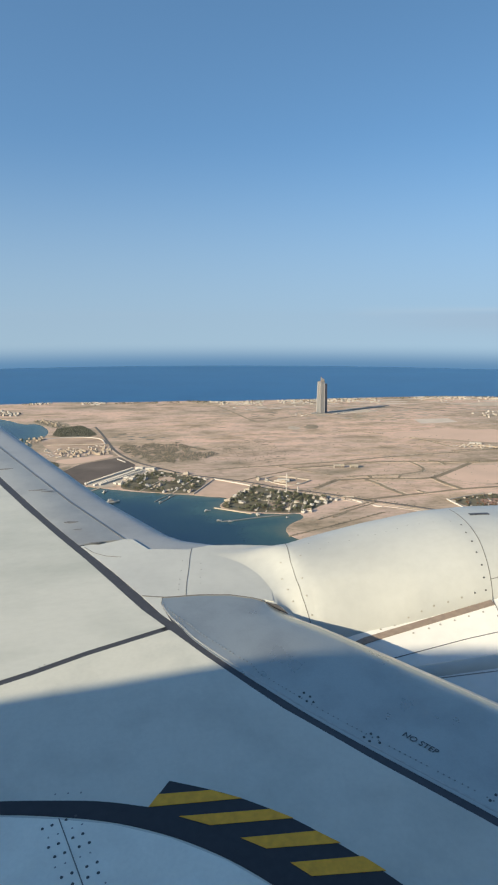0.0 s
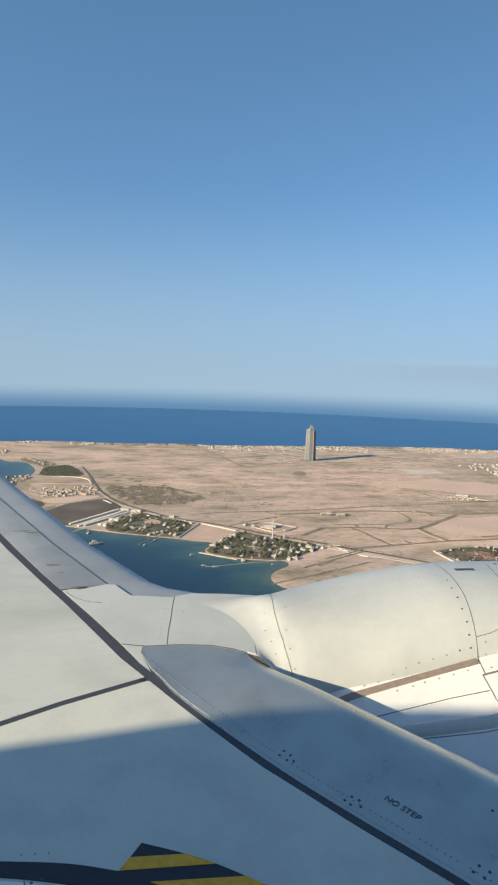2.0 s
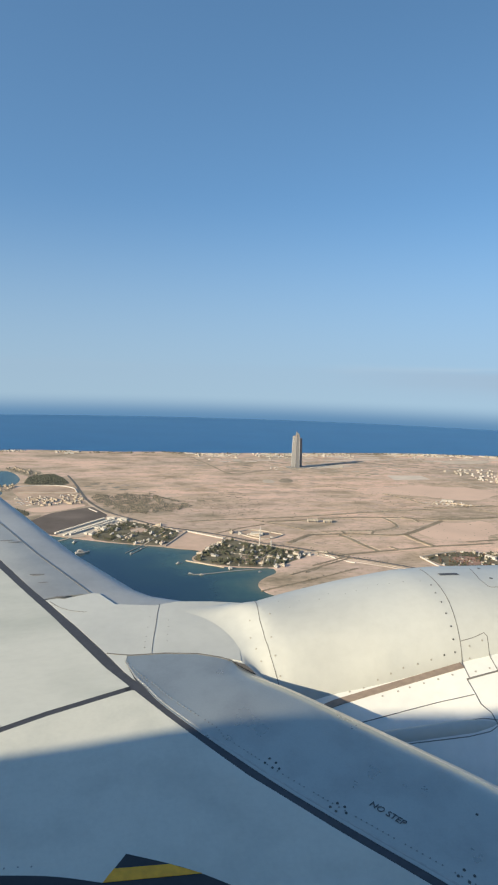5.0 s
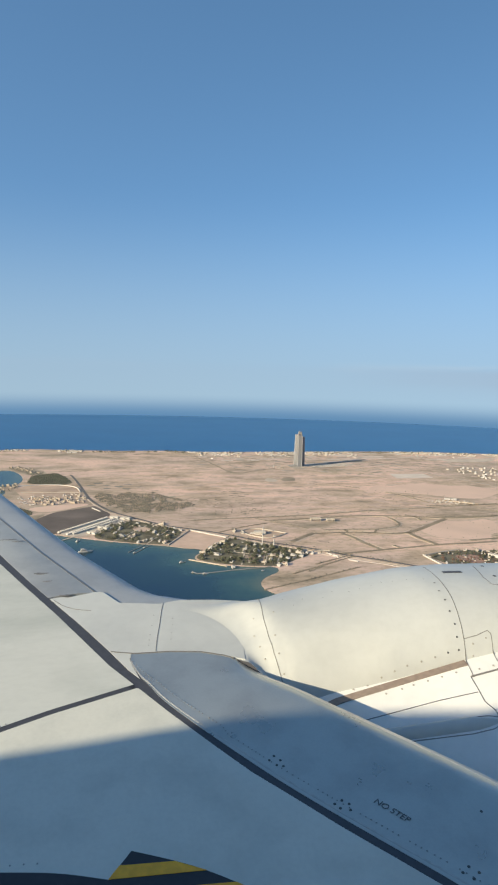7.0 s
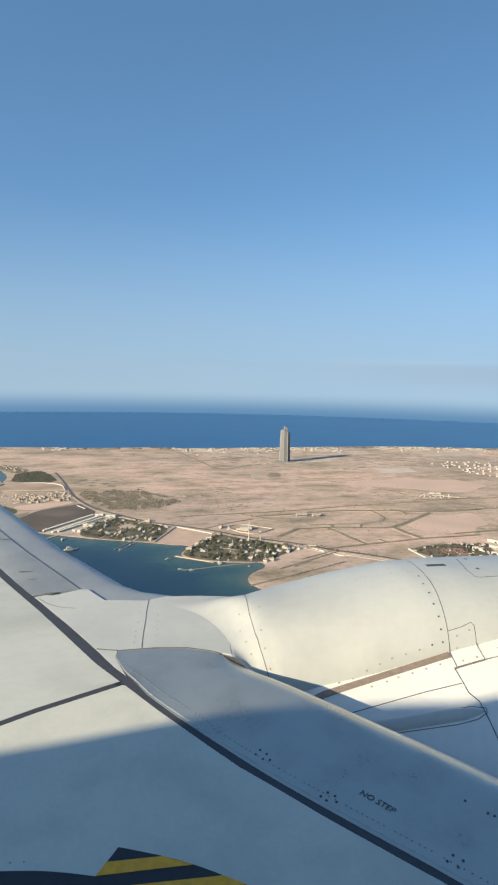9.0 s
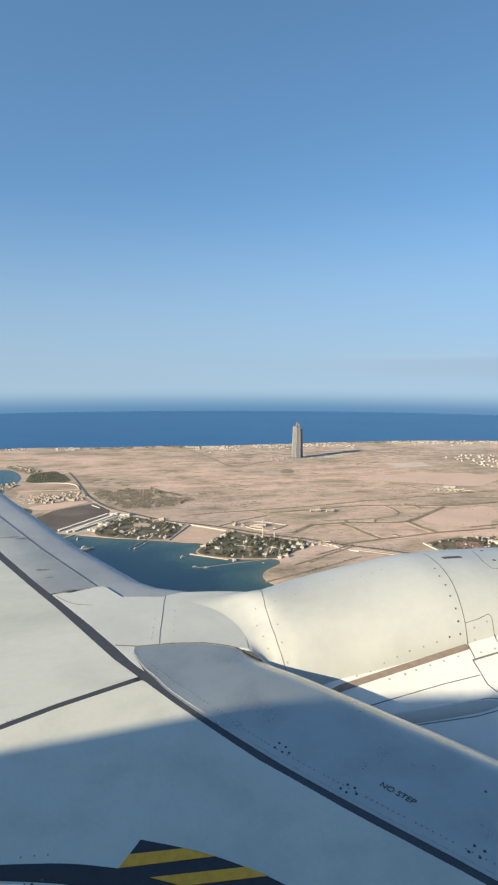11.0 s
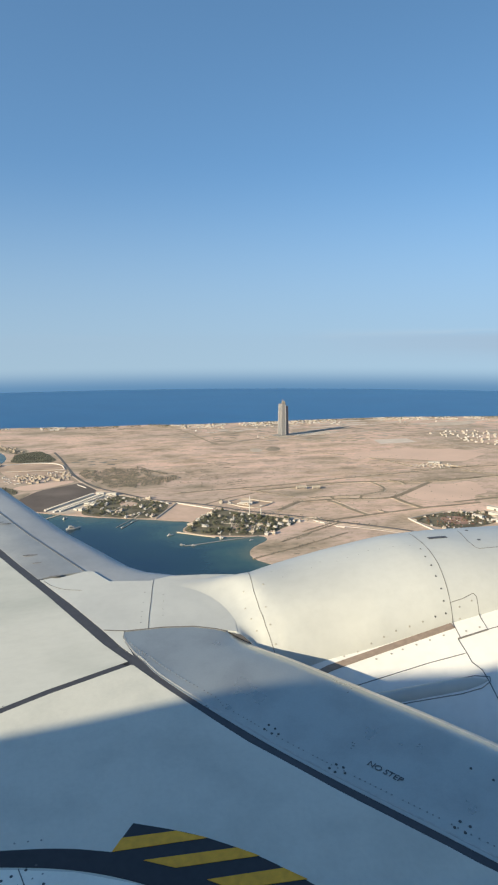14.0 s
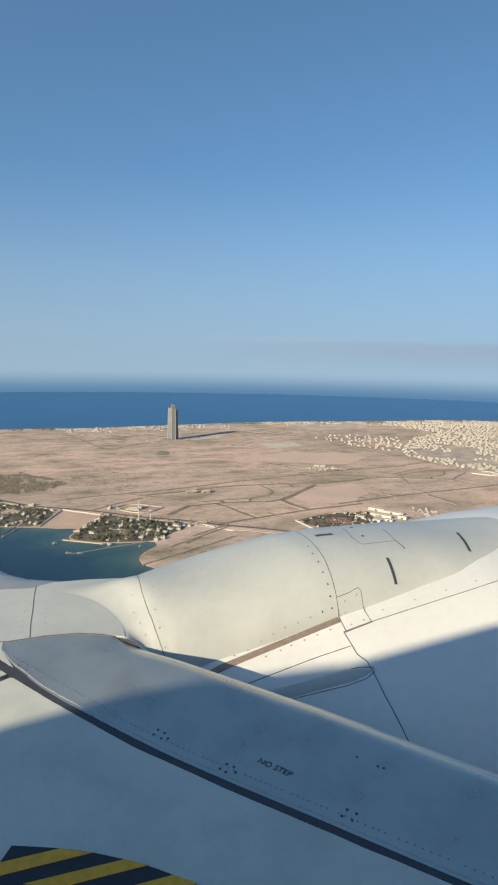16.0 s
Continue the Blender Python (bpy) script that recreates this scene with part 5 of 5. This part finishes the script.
for x, y, a, s in ((-36, 1008, 15, 1.7), (-50, 1072, 60, 0.9), (107, 937, 20, 0.8), (134, 880, 10, 0.7), (177, 902, 80, 0.6), (40, 997, 30, 0.6), (56, 1022, 40, 0.5), (118, 887, 0, 0.6), (219, 884, 20, 0.5)):
    ob = thing("boat", "white motor boat moored in the lagoon", "boat", "moored boats", m=pose(x, y, H + 0.85, 0, 0, a) @ Matrix.Scale(s, 4))
    hull = [[(-6, -1.6 * q, z), (2, -1.7 * q, z), (5 + z * 0.6, -0.7 * q, z), (6.4 + z * 0.8, 0, z), (5 + z * 0.6, 0.7 * q, z), (2, 1.7 * q, z), (-6, 1.6 * q, z)] for z, q in ((-0.3, 0.75), (0.6, 0.95), (1.3, 1.05))]
    v, f = loft(hull, True)
    f.append(tuple(range(14, 21)))
    part("hull", mesh("hull", v, f, WHITE), ob)
    part("cabin", mesh("cabin", *joined([box_geo(-1.5, 0, 1.3, 5, 2.2, 1.4), box_geo(-2.2, 0, 2.7, 2.6, 1.8, 0.9)]), WHITE), ob)
    part("window", mesh("window", *box_geo(-1.4, 0, 1.8, 4.6, 2.26, 0.5), PANE), ob)

# ------------------------------------------------------------------ trees
T1 = make_tree(1, 1.7, 2.9, LEAF, "dark green bushy garden tree", "garden trees")
T2 = make_tree(2, 2.2, 3.4, LEAF, "broad dark green shade tree", "garden trees")
T3 = make_tree(3, 1.5, 2.4, DRY, "brownish dry orchard tree", "orchard trees")
GARDEN_A = [(-28, 1096), (5, 1176), (40, 1208), (95, 1156), (131, 1124), (96, 1048), (61, 1052), (41, 1060), (4, 1074)]
GARDEN_B = [(195, 1060), (220, 1047), (252, 1016), (285, 992), (310, 964), (279, 933), (255, 910), (172, 921), (128, 955), (152, 993), (175, 1034)]
GARDEN_C = [(497, 921), (525, 935), (569, 945), (611, 936), (642, 940), (621, 878), (526, 855)]
gardens = [p for p in scatter(GARDEN_A, 330, 2.8) + scatter(GARDEN_B, 640, 2.8) if noise.noise((p[0] * 0.04, p[1] * 0.04, 6.1)) > -0.2]
rnd.shuffle(gardens)
place([T1, T2], gardens[:260], True, 0.0, (0.8, 1.5))
place([T3, T1], scatter(GARDEN_C, 120, 4.2), True, 0.0, (0.7, 1.2))
GROVE = [(-194, 1607), (-195, 1711), (-167, 1737), (-137, 1754), (-107, 1692), (-92, 1626), (-103, 1588), (-149, 1597)]
more = [(x, y, rnd.uniform(0.9, 1.9)) for x, y in scatter(GROVE, 620, 3.2) + scatter([(-273, 1851), (-237, 1851), (-161, 1755), (-194, 1729), (-249, 1802)], 120, 5) + scatter([(-197, 1331), (-172, 1330), (-146, 1297), (-146, 1273), (-169, 1265), (-189, 1286)], 110, 5) + scatter([(-279, 1580), (-216, 1578), (-205, 1542), (-239, 1490)], 90, 7)]
HEDGE = [(343, 780), (359, 786), (382, 802), (412, 822), (442, 840), (465, 851)]
for (x1, y1), (x2, y2) in zip(HEDGE, HEDGE[1:]):
    more += [(x1 + (x2 - x1) * q + rnd.gauss(0, 2.0), y1 + (y2 - y1) * q + rnd.gauss(0, 2.0), rnd.uniform(0.9, 1.8)) for q in np.linspace(0, 1, 16)]
more += [(x, y, rnd.uniform(0.9, 1.7)) for x, y in gardens[260:]]
more += [(x + rnd.uniform(-6, 6), y + rnd.uniform(-6, 6), rnd.uniform(0.9, 2.0)) for x, y in rest[::4]]
stuff_mesh("trees", [bush_geo(*q) for q in more], GROVE_LEAF, "dark green trees and hedges of groves and streets", "trees")

# small outbuildings, yards and walls between the gardens
def clutter_geo(x, y):
    w, d, h = rnd.uniform(1.2, 5.5), rnd.uniform(1.2, 3.4), rnd.uniform(0.8, 2.6)
    a = -0.5 + rnd.choice((0, 1.5708)) + rnd.uniform(-0.15, 0.15)
    return box_geo(x, y, GZ, w, d, h, a)


yards = scatter(GARDEN_A, 18, 8) + scatter(GARDEN_B, 26, 8) + scatter(GARDEN_C, 30, 6) + scatter([(10, 1233), (42, 1231), (30, 1195), (-15, 1125), (-34, 1111)], 60, 5) + scatter([(-196, 1450), (-57, 1481), (-51, 1377), (-175, 1356)], 70, 5) + scatter([(715, 1337), (784, 1358), (818, 1294), (741, 1281)], 40, 7) + scatter([(472, 1867), (746, 1924), (711, 1833), (459, 1814)], 70, 7) + scatter([(717, 918), (760, 922), (758, 880), (707, 864)], 16, 8)
stuff_mesh("outbuildings", [clutter_geo(*p) for p in yards[::2]], WHITE, "small white outbuildings and yard walls among gardens", "sheds")
stuff_mesh("outbuildings", [clutter_geo(*p) for p in yards[1::2]], CREAM, "small sand-coloured outbuildings among gardens", "sheds")

# ------------------------------------------------------------------ fine parts of the aircraft
def normal_of(z, x, y, e=0.004):
    return Vector((-(z(x + e, y) - z(x - e, y)) / (2 * e), -(z(x, y + e) - z(x, y - e)) / (2 * e), 1)).normalized()


def dense(line, step=0.015):
    out = []
    for (x1, y1), (x2, y2) in zip(line, line[1:]):
        k = max(1, int(math.hypot(x2 - x1, y2 - y1) / step))
        out += [(x1 + (x2 - x1) * i / k, y1 + (y2 - y1) * i / k) for i in range(k)]
    return out + [line[-1]]


def ribbon(name, line, width, z, material, parent, lift=0.001, label=""):
    """A narrow sealed joint or strip lying on a curved skin."""
    pts = dense(line)
    p3 = [Vector((x, y, z(x, y))) for x, y in pts]
    rings = []
    for i, p in enumerate(p3):
        nn = normal_of(z, *pts[i])
        t = (p3[min(i + 1, len(p3) - 1)] - p3[max(i - 1, 0)]).normalized()
        s = t.cross(nn).normalized() * width / 2
        u = nn * lift
        rings.append([tuple(p - s - u), tuple(p - s + u), tuple(p + s + u), tuple(p + s - u)])
    v, f = loft(rings)
    return part(name, mesh(name, v, f, material), parent, label)


def disc(r, h):
    k = 10
    v = [(r * math.cos(a), r * math.sin(a), -h) for a in np.linspace(0, 6.2832, k, endpoint=False)] + [(r * 0.8 * math.cos(a), r * 0.8 * math.sin(a), h) for a in np.linspace(0, 6.2832, k, endpoint=False)]
    return v, [tuple(range(k, 2 * k))] + [(i, (i + 1) % k, k + (i + 1) % k, k + i) for i in range(k)]


RIVET = mesh("rivet", *disc(0.0052, 0.001), GLASSY)
SMALL = mesh("rivet", *disc(0.0030, 0.0006), plain("rivet_grey", (0.27, 0.27, 0.26), 0.5, 0.3))
PALE_RIVET = mesh("rivet", *disc(0.0052, 0.001), plain("rivet_pale", (0.40, 0.38, 0.33), 0.5, 0.3))


def rivet(me, x, y, z, parent, lift=0.0012):
    ob = part("rivet", me, parent)
    nn = normal_of(z, x, y)
    ob.matrix_basis = Matrix.Translation((x, y, z(x, y) + lift)) @ nn.to_track_quat("Z", "Y").to_matrix().to_4x4()


SEAL = plain("joint_sealant", (0.17, 0.16, 0.145), 0.6)
cowl_part = [o for o in engine.children if o.name.startswith("cowl")][0]
dome_part = [o for o in engine.children if o.name.startswith("pylon")][0]
ez = engine_z
ribbon("joint", [(0.775, 3.40), (0.762, 3.25), (0.743, 3.10), (0.737, 2.96), (0.742, 2.87), (0.762, 2.775), (0.775, 2.74)], 0.0032, ez, SEAL, dome_part)
ribbon("joint", [(1.76, 3.36), (1.735, 3.14), (1.708, 2.94), (1.682, 2.80), (1.668, 2.722), (1.66, 2.69), (1.645, 2.60)], 0.0032, ez, SEAL, dome_part)
ribbon("joint", [(1.632, 2.606), (1.628, 2.531), (1.624, 2.472), (1.634, 2.448), (1.647, 2.423), (1.645, 2.357), (1.638, 2.255), (1.641, 2.17), (1.645, 2.0), (1.65, 1.85)], 0.0032, ez, DARK, cowl_part)
ribbon("joint", [(1.632, 2.606), (1.80, 2.612)], 0.009, ez, SEAL, cowl_part)
ribbon("joint", [(1.80, 2.613), (2.4, 2.601), (3.0, 2.592), (3.9, 2.59)], 0.0032, ez, SEAL, cowl_part)
ribbon("access_panel_joint", [(1.673, 2.748), (1.748, 2.753), (1.810, 2.763), (1.822, 2.752), (1.811, 2.696), (1.799, 2.616)], 0.0032, ez, SEAL, dome_part)
ribbon("hatch_joint", [(2.057, 3.319), (1.997, 3.115), (1.995, 3.03), (2.01, 3.018), (2.237, 3.025), (2.282, 3.222)], 0.0032, ez, SEAL, dome_part)
ribbon("hatch_joint", [(2.237, 3.025), (2.236, 2.931)], 0.005, ez, GLASSY, dome_part)
ribbon("seal_band", [(0.86, 2.655), (1.0, 2.672), (1.12, 2.676), (1.35, 2.682), (1.655, 2.690)], 0.036, ez, BROWN, engine, 0.003, "brown rubber seal between pylon and cowl")
ribbon("joint", [(0.95, 2.545), (1.28, 2.538), (1.44, 2.534), (1.62, 2.522)], 0.0032, ez, DARK, cowl_part)
ribbon("vent_slot", [(2.076, 2.880), (2.045, 2.750)], 0.016, ez, GLASSY, dome_part, 0.0025, "dark slot-shaped air vent")
ribbon("vent_slot", [(2.745, 3.085), (2.699, 2.971), (2.648, 2.859)], 0.016, ez, GLASSY, dome_part, 0.0025, "dark slot-shaped air vent")
ribbon("vent_slot", [(1.805, 3.216), (1.915, 3.203)], 0.030, ez, GLASSY, dome_part, 0.0025, "dark slot-shaped air vent")
ribbon("vent_slot", [(3.15, 3.12), (3.24, 3.12)], 0.03, ez, GLASSY, dome_part, 0.0025, "dark slot-shaped air vent")
fair = [o for o in wing.children if o.name.startswith("leading")][0]
ribbon("joint", [(0.262, 3.505), (0.245, 3.42), (0.222, 3.26), (0.200, 3.13), (0.185, 3.01)], 0.0024, lambda x, y: zw(x, y) + 0.0006, SEAL, fair)
# a long low blister on the cowl
v, f = [], []
rings = []
for s in np.linspace(0, 1, 26):
    x, y = 0.95 + 0.70 * s, 2.475 - 0.10 * s
    wv = 0.026 * min(1, (1 - s) * 6) ** 0.6
    hv = 0.027 * min(1, (1 - s) * 5) ** 0.7
    rings.append([(x, y + wv * math.cos(t), ez(x, y + wv * math.cos(t)) + hv * math.sin(t) - 0.002) for t in np.linspace(0, math.pi, 9)])
part("blister", mesh("blister", *loft(rings), COWL, True), engine)
ribbon("joint", [(0.95, 2.518), (1.303, 2.450), (1.5, 2.425), (1.60, 2.410), (1.660, 2.385), (1.652, 2.366), (1.60, 2.352), (1.5, 2.358), (1.264, 2.396), (1.0, 2.43)], 0.0032, ez, SEAL, cowl_part)

for x, y in [(0.766, 2.953), (0.764, 2.864), (0.773, 2.801), (0.677, 3.026), (0.685, 2.932), (0.696, 2.87), (0.565, 2.907), (0.592, 2.877), (1.083, 3.164), (1.294, 3.171), (1.23, 3.164), (0.915, 3.143), (0.88, 3.242),
             (1.362, 3.178), (1.429, 3.196), (1.489, 3.181), (1.565, 3.167), (1.653, 3.141), (0.70, 3.15), (0.80, 3.12), (0.98, 3.2), (1.15, 3.21)]:
    rivet(SMALL if x > 0.85 else PALE_RIVET, x, y, ez, dome_part)
for x, y in [(1.686, 3.081), (1.669, 2.999), (1.664, 2.926), (1.653, 2.857), (1.65, 2.798), (1.64, 2.755), (1.635, 2.725), (1.577, 2.724)]:
    rivet(RIVET, x, y, ez, dome_part)
for x, y in [(1.507, 2.721), (1.435, 2.719), (1.361, 2.718), (1.296, 2.715), (1.229, 2.714), (1.158, 2.712), (1.087, 2.712), (1.716, 2.733), (1.79, 2.742), (1.707, 2.712)]:
    rivet(PALE_RIVET, x, y, ez, dome_part)
for x, y in [(1.581, 2.650), (1.506, 2.648), (1.433, 2.647), (1.36, 2.646), (1.30, 2.642), (1.221, 2.640), (1.694, 2.636), (1.769, 2.637), (1.9, 2.66), (2.1, 2.655), (2.3, 2.65), (2.5, 2.645), (2.7, 2.64)]:
    rivet(PALE_RIVET, x, y, ez, cowl_part)
SCREW = mesh("screw", *disc(0.011, 0.001), GLASSY)
for x, y in [(2.075, 3.126), (2.115, 3.314)]:
    rivet(SCREW, x, y, ez, dome_part)
fz = lambda x, y: zw(x, y) + 0.0006
for x, y in [(0.200, 3.37), (0.182, 3.26), (0.168, 3.17), (0.160, 3.12), (0.153, 3.066), (0.295, 3.32), (0.288, 3.25), (0.275, 3.17), (0.268, 3.11)]:
    rivet(SMALL, x, y, fz, fair)

ribbon("joint", [(-0.028, 3.044), (0.03, 3.024), (0.085, 3.008), (0.25, 2.999), (0.40, 2.970), (0.50, 2.923), (0.55, 2.887)], 0.007, lambda x, y: zw(x, y) + 0.0006, SEAL, fair)
# inboard slat: rivets, lip, stencil
slat_skin = slat_in.children[0]
fit_aft, fit_fore = resample(in_aft, in_fore)
LIP = plain("bare_lip", (0.48, 0.475, 0.45), 0.45, 0.4)
lip = [(a[0] + (b2[0] - a[0]) * 0.03, a[1] + (b2[1] - a[1]) * 0.03) for a, b2 in zip(fit_aft[:56], fit_fore[:56])]
ribbon("edge_lip", lip, 0.007, zw, LIP, slat_in, 0.0015, "pale worn trailing lip")
line, last, count = [], None, 0
for i, (a, b2) in enumerate(zip(fit_aft[:56], fit_fore[:56])):
    q = 0.085 if i > 24 else 0.12
    line.append((a[0] + (b2[0] - a[0]) * q, a[1] + (b2[1] - a[1]) * q))
for x, y in dense(line, 0.006):
    if last is None or math.hypot(x - last[0], y - last[1]) > 0.019:
        last, count = (x, y), count + 1
        if count % 17 not in (3, 11):
            rivet(SMALL, x, y, slat_z, slat_skin)
for x, y in [(0.547, 2.179), (0.568, 2.15), (0.587, 2.17), (0.569, 2.196), (0.591, 2.139), (0.717, 1.934), (0.73, 1.913), (0.746, 1.943), (0.765, 1.923), (0.761, 1.898), (1.009, 1.605), (1.031, 1.579), (1.037, 1.619), (1.057, 1.594), (1.235, 1.735), (1.25, 1.72), (1.19, 1.80)]:
    rivet(RIVET, x, y, slat_z, slat_skin)
txt = bpy.data.curves.new("stencil", "FONT")
txt.body, txt.size, txt.extrude, txt.align_x = "NO STEP", 0.0335, 0.0003, "CENTER"
txt.shear = 0.15
tmp = bpy.data.objects.new("stencil", txt)
me = bpy.data.meshes.new_from_object(tmp)
me.materials.clear()
me.materials.append(plain("faded_black", (0.085, 0.085, 0.095), 0.6, 0, 0.5, 60.0))
ob = part("stencil", me, slat_in, "black stencilled warning NO STEP")
cx, cy = 0.887, 1.860
STENCIL_TURN = -37.5
ob.matrix_basis = Matrix.Translation((cx, cy, slat_z(cx, cy) + 0.0015)) @ normal_of(slat_z, cx, cy, 0.03).to_track_quat("Z", "Y").to_matrix().to_4x4() @ pose(0, 0, 0, 0, 0, STENCIL_TURN)

# wing markings
ARC_OUT = [(-1.6, 1.93), (-1.2, 1.95), (-0.8, 1.93), (-0.5, 1.89), (-0.33, 1.86), (-0.18, 1.83), (-0.04, 1.78), (0.03, 1.87), (0.16, 1.81), (0.25, 1.76), (0.39, 1.66), (0.5, 1.55), (0.6, 1.44), (0.72, 1.28), (0.85, 1.05), (0.95, 0.8)]
ARC_IN = [(0.72, 0.75), (0.62, 0.98), (0.50, 1.2), (0.40, 1.345), (0.28, 1.47), (0.17, 1.57), (0.02, 1.67), (-0.15, 1.75), (-0.32, 1.80), (-0.49, 1.84), (-0.8, 1.88), (-1.2, 1.90), (-1.6, 1.88)]
plate("walkway_border", smooth_line(ARC_OUT[:7], 2, False) + smooth_line(ARC_OUT[7:], 2, False) + smooth_line(ARC_IN, 2, False), BLACK, wing, 0.003, 0.002, "black walkway border painted on the wing")
for pts in ([(-0.008, 1.822), (0.160, 1.807), (0.250, 1.758), (-0.040, 1.780)], [(0.05, 1.728), (0.33, 1.702), (0.39, 1.658), (0.14, 1.680)], [(0.223, 1.62), (0.447, 1.602), (0.504, 1.551), (0.289, 1.573)], [(0.347, 1.517), (0.554, 1.498), (0.601, 1.445), (0.395, 1.467)],
            [(0.44, 1.40), (0.64, 1.385), (0.69, 1.325), (0.485, 1.345)], [(0.525, 1.275), (0.73, 1.262), (0.772, 1.195), (0.57, 1.212)]):
    plate("hazard_stripe", pts, YELLOW, wing, 0.002, 0.0035)
inner = [p for p in wing.children if p.name.startswith("skin_panel")][1]
for q in range(9):
    s = q / 8
    x0, y0 = -0.31 + 0.10 * s, 1.775 - 0.27 * s
    for dx in (-0.045, -0.018, 0.022, 0.05):
        rivet(RIVET if (q + int(dx * 100)) % 3 else SMALL, x0 + dx + (0.008 if q % 2 else 0), y0 + dx * 0.3, zw, inner)
ribbon("skin_joint", [(-0.31, 1.79), (-0.20, 1.49)], 0.003, lambda x, y: zw(x, y) + 0.001, SEAL, inner, 0.0012)
for x, y in ((-0.33, 1.885), (-0.29, 1.882), (-0.25, 1.877), (-0.46, 2.56), (-0.44, 2.57)):
    rivet(SMALL, x, y, zw, inner)
plate("walkway", [(-1.6, 1.86), (-0.8, 1.86), (-0.49, 1.83), (-0.32, 1.79), (-0.15, 1.74), (0.02, 1.66), (0.17, 1.56), (0.28, 1.46), (0.40, 1.335), (0.50, 1.19), (0.62, 0.97), (0.72, 0.74), (-1.6, 0.74)], paint("walkway_paint", (0.86, 0.85, 0.75), (0.77, 0.76, 0.67), 0.6, 0, 5.0), wing, 0.003, 0.001, "matt pale grey anti-slip walkway paint")

# outboard slat smudges
SMUDGE = plain("grime", (0.2, 0.2, 0.2), 0.7, 0, 0.4, 90.0)
for x, y, a, b2 in ((-0.44, 4.004, 0.042, 0.013), (-0.462, 4.012, 0.022, 0.010), (-0.395, 3.888, 0.026, 0.006), (-0.277, 3.685, 0.035, 0.007), (-0.72, 4.612, 0.06, 0.008), (-0.64, 4.575, 0.045, 0.007), (-1.025, 5.12, 0.06, 0.012)):
    pts = [(x + a * math.cos(t) * (1 + 0.2 * math.sin(3 * t)), y + b2 * math.sin(t)) for t in np.linspace(0, 6.2832, 14, endpoint=False)]
    plate("grime_mark", pts, SMUDGE, slat_out, 0.001, 0.0046)

ribbon("slat_joint", nose_aft[:5], 0.006, lambda x, y: zw(x, y) - 0.006, SEAL, slat_out, 0.0015)
ribbon("scratch", [(-0.338, 3.638), (-0.296, 3.577), (-0.265, 3.545), (-0.225, 3.514), (-0.177, 3.494), (-0.133, 3.481)], 0.0022, lambda x, y: zw(x, y) + 0.0006, SEAL, fair)

# window surround behind the camera's view
rr = []
for q in (0.0, 0.02):
    rr.append([(0.17 * math.copysign(abs(math.cos(t)) ** 0.6, math.cos(t)) * (1 + q * 4), 0.075 - q, -0.01 + 0.24 * math.copysign(abs(math.sin(t)) ** 0.6, math.sin(t)) * (1 + q * 4)) for t in np.linspace(0, 6.2832, 40, endpoint=False)])
part("window_frame", mesh("window_frame", *loft(rr, True), SKIN, True), fus)
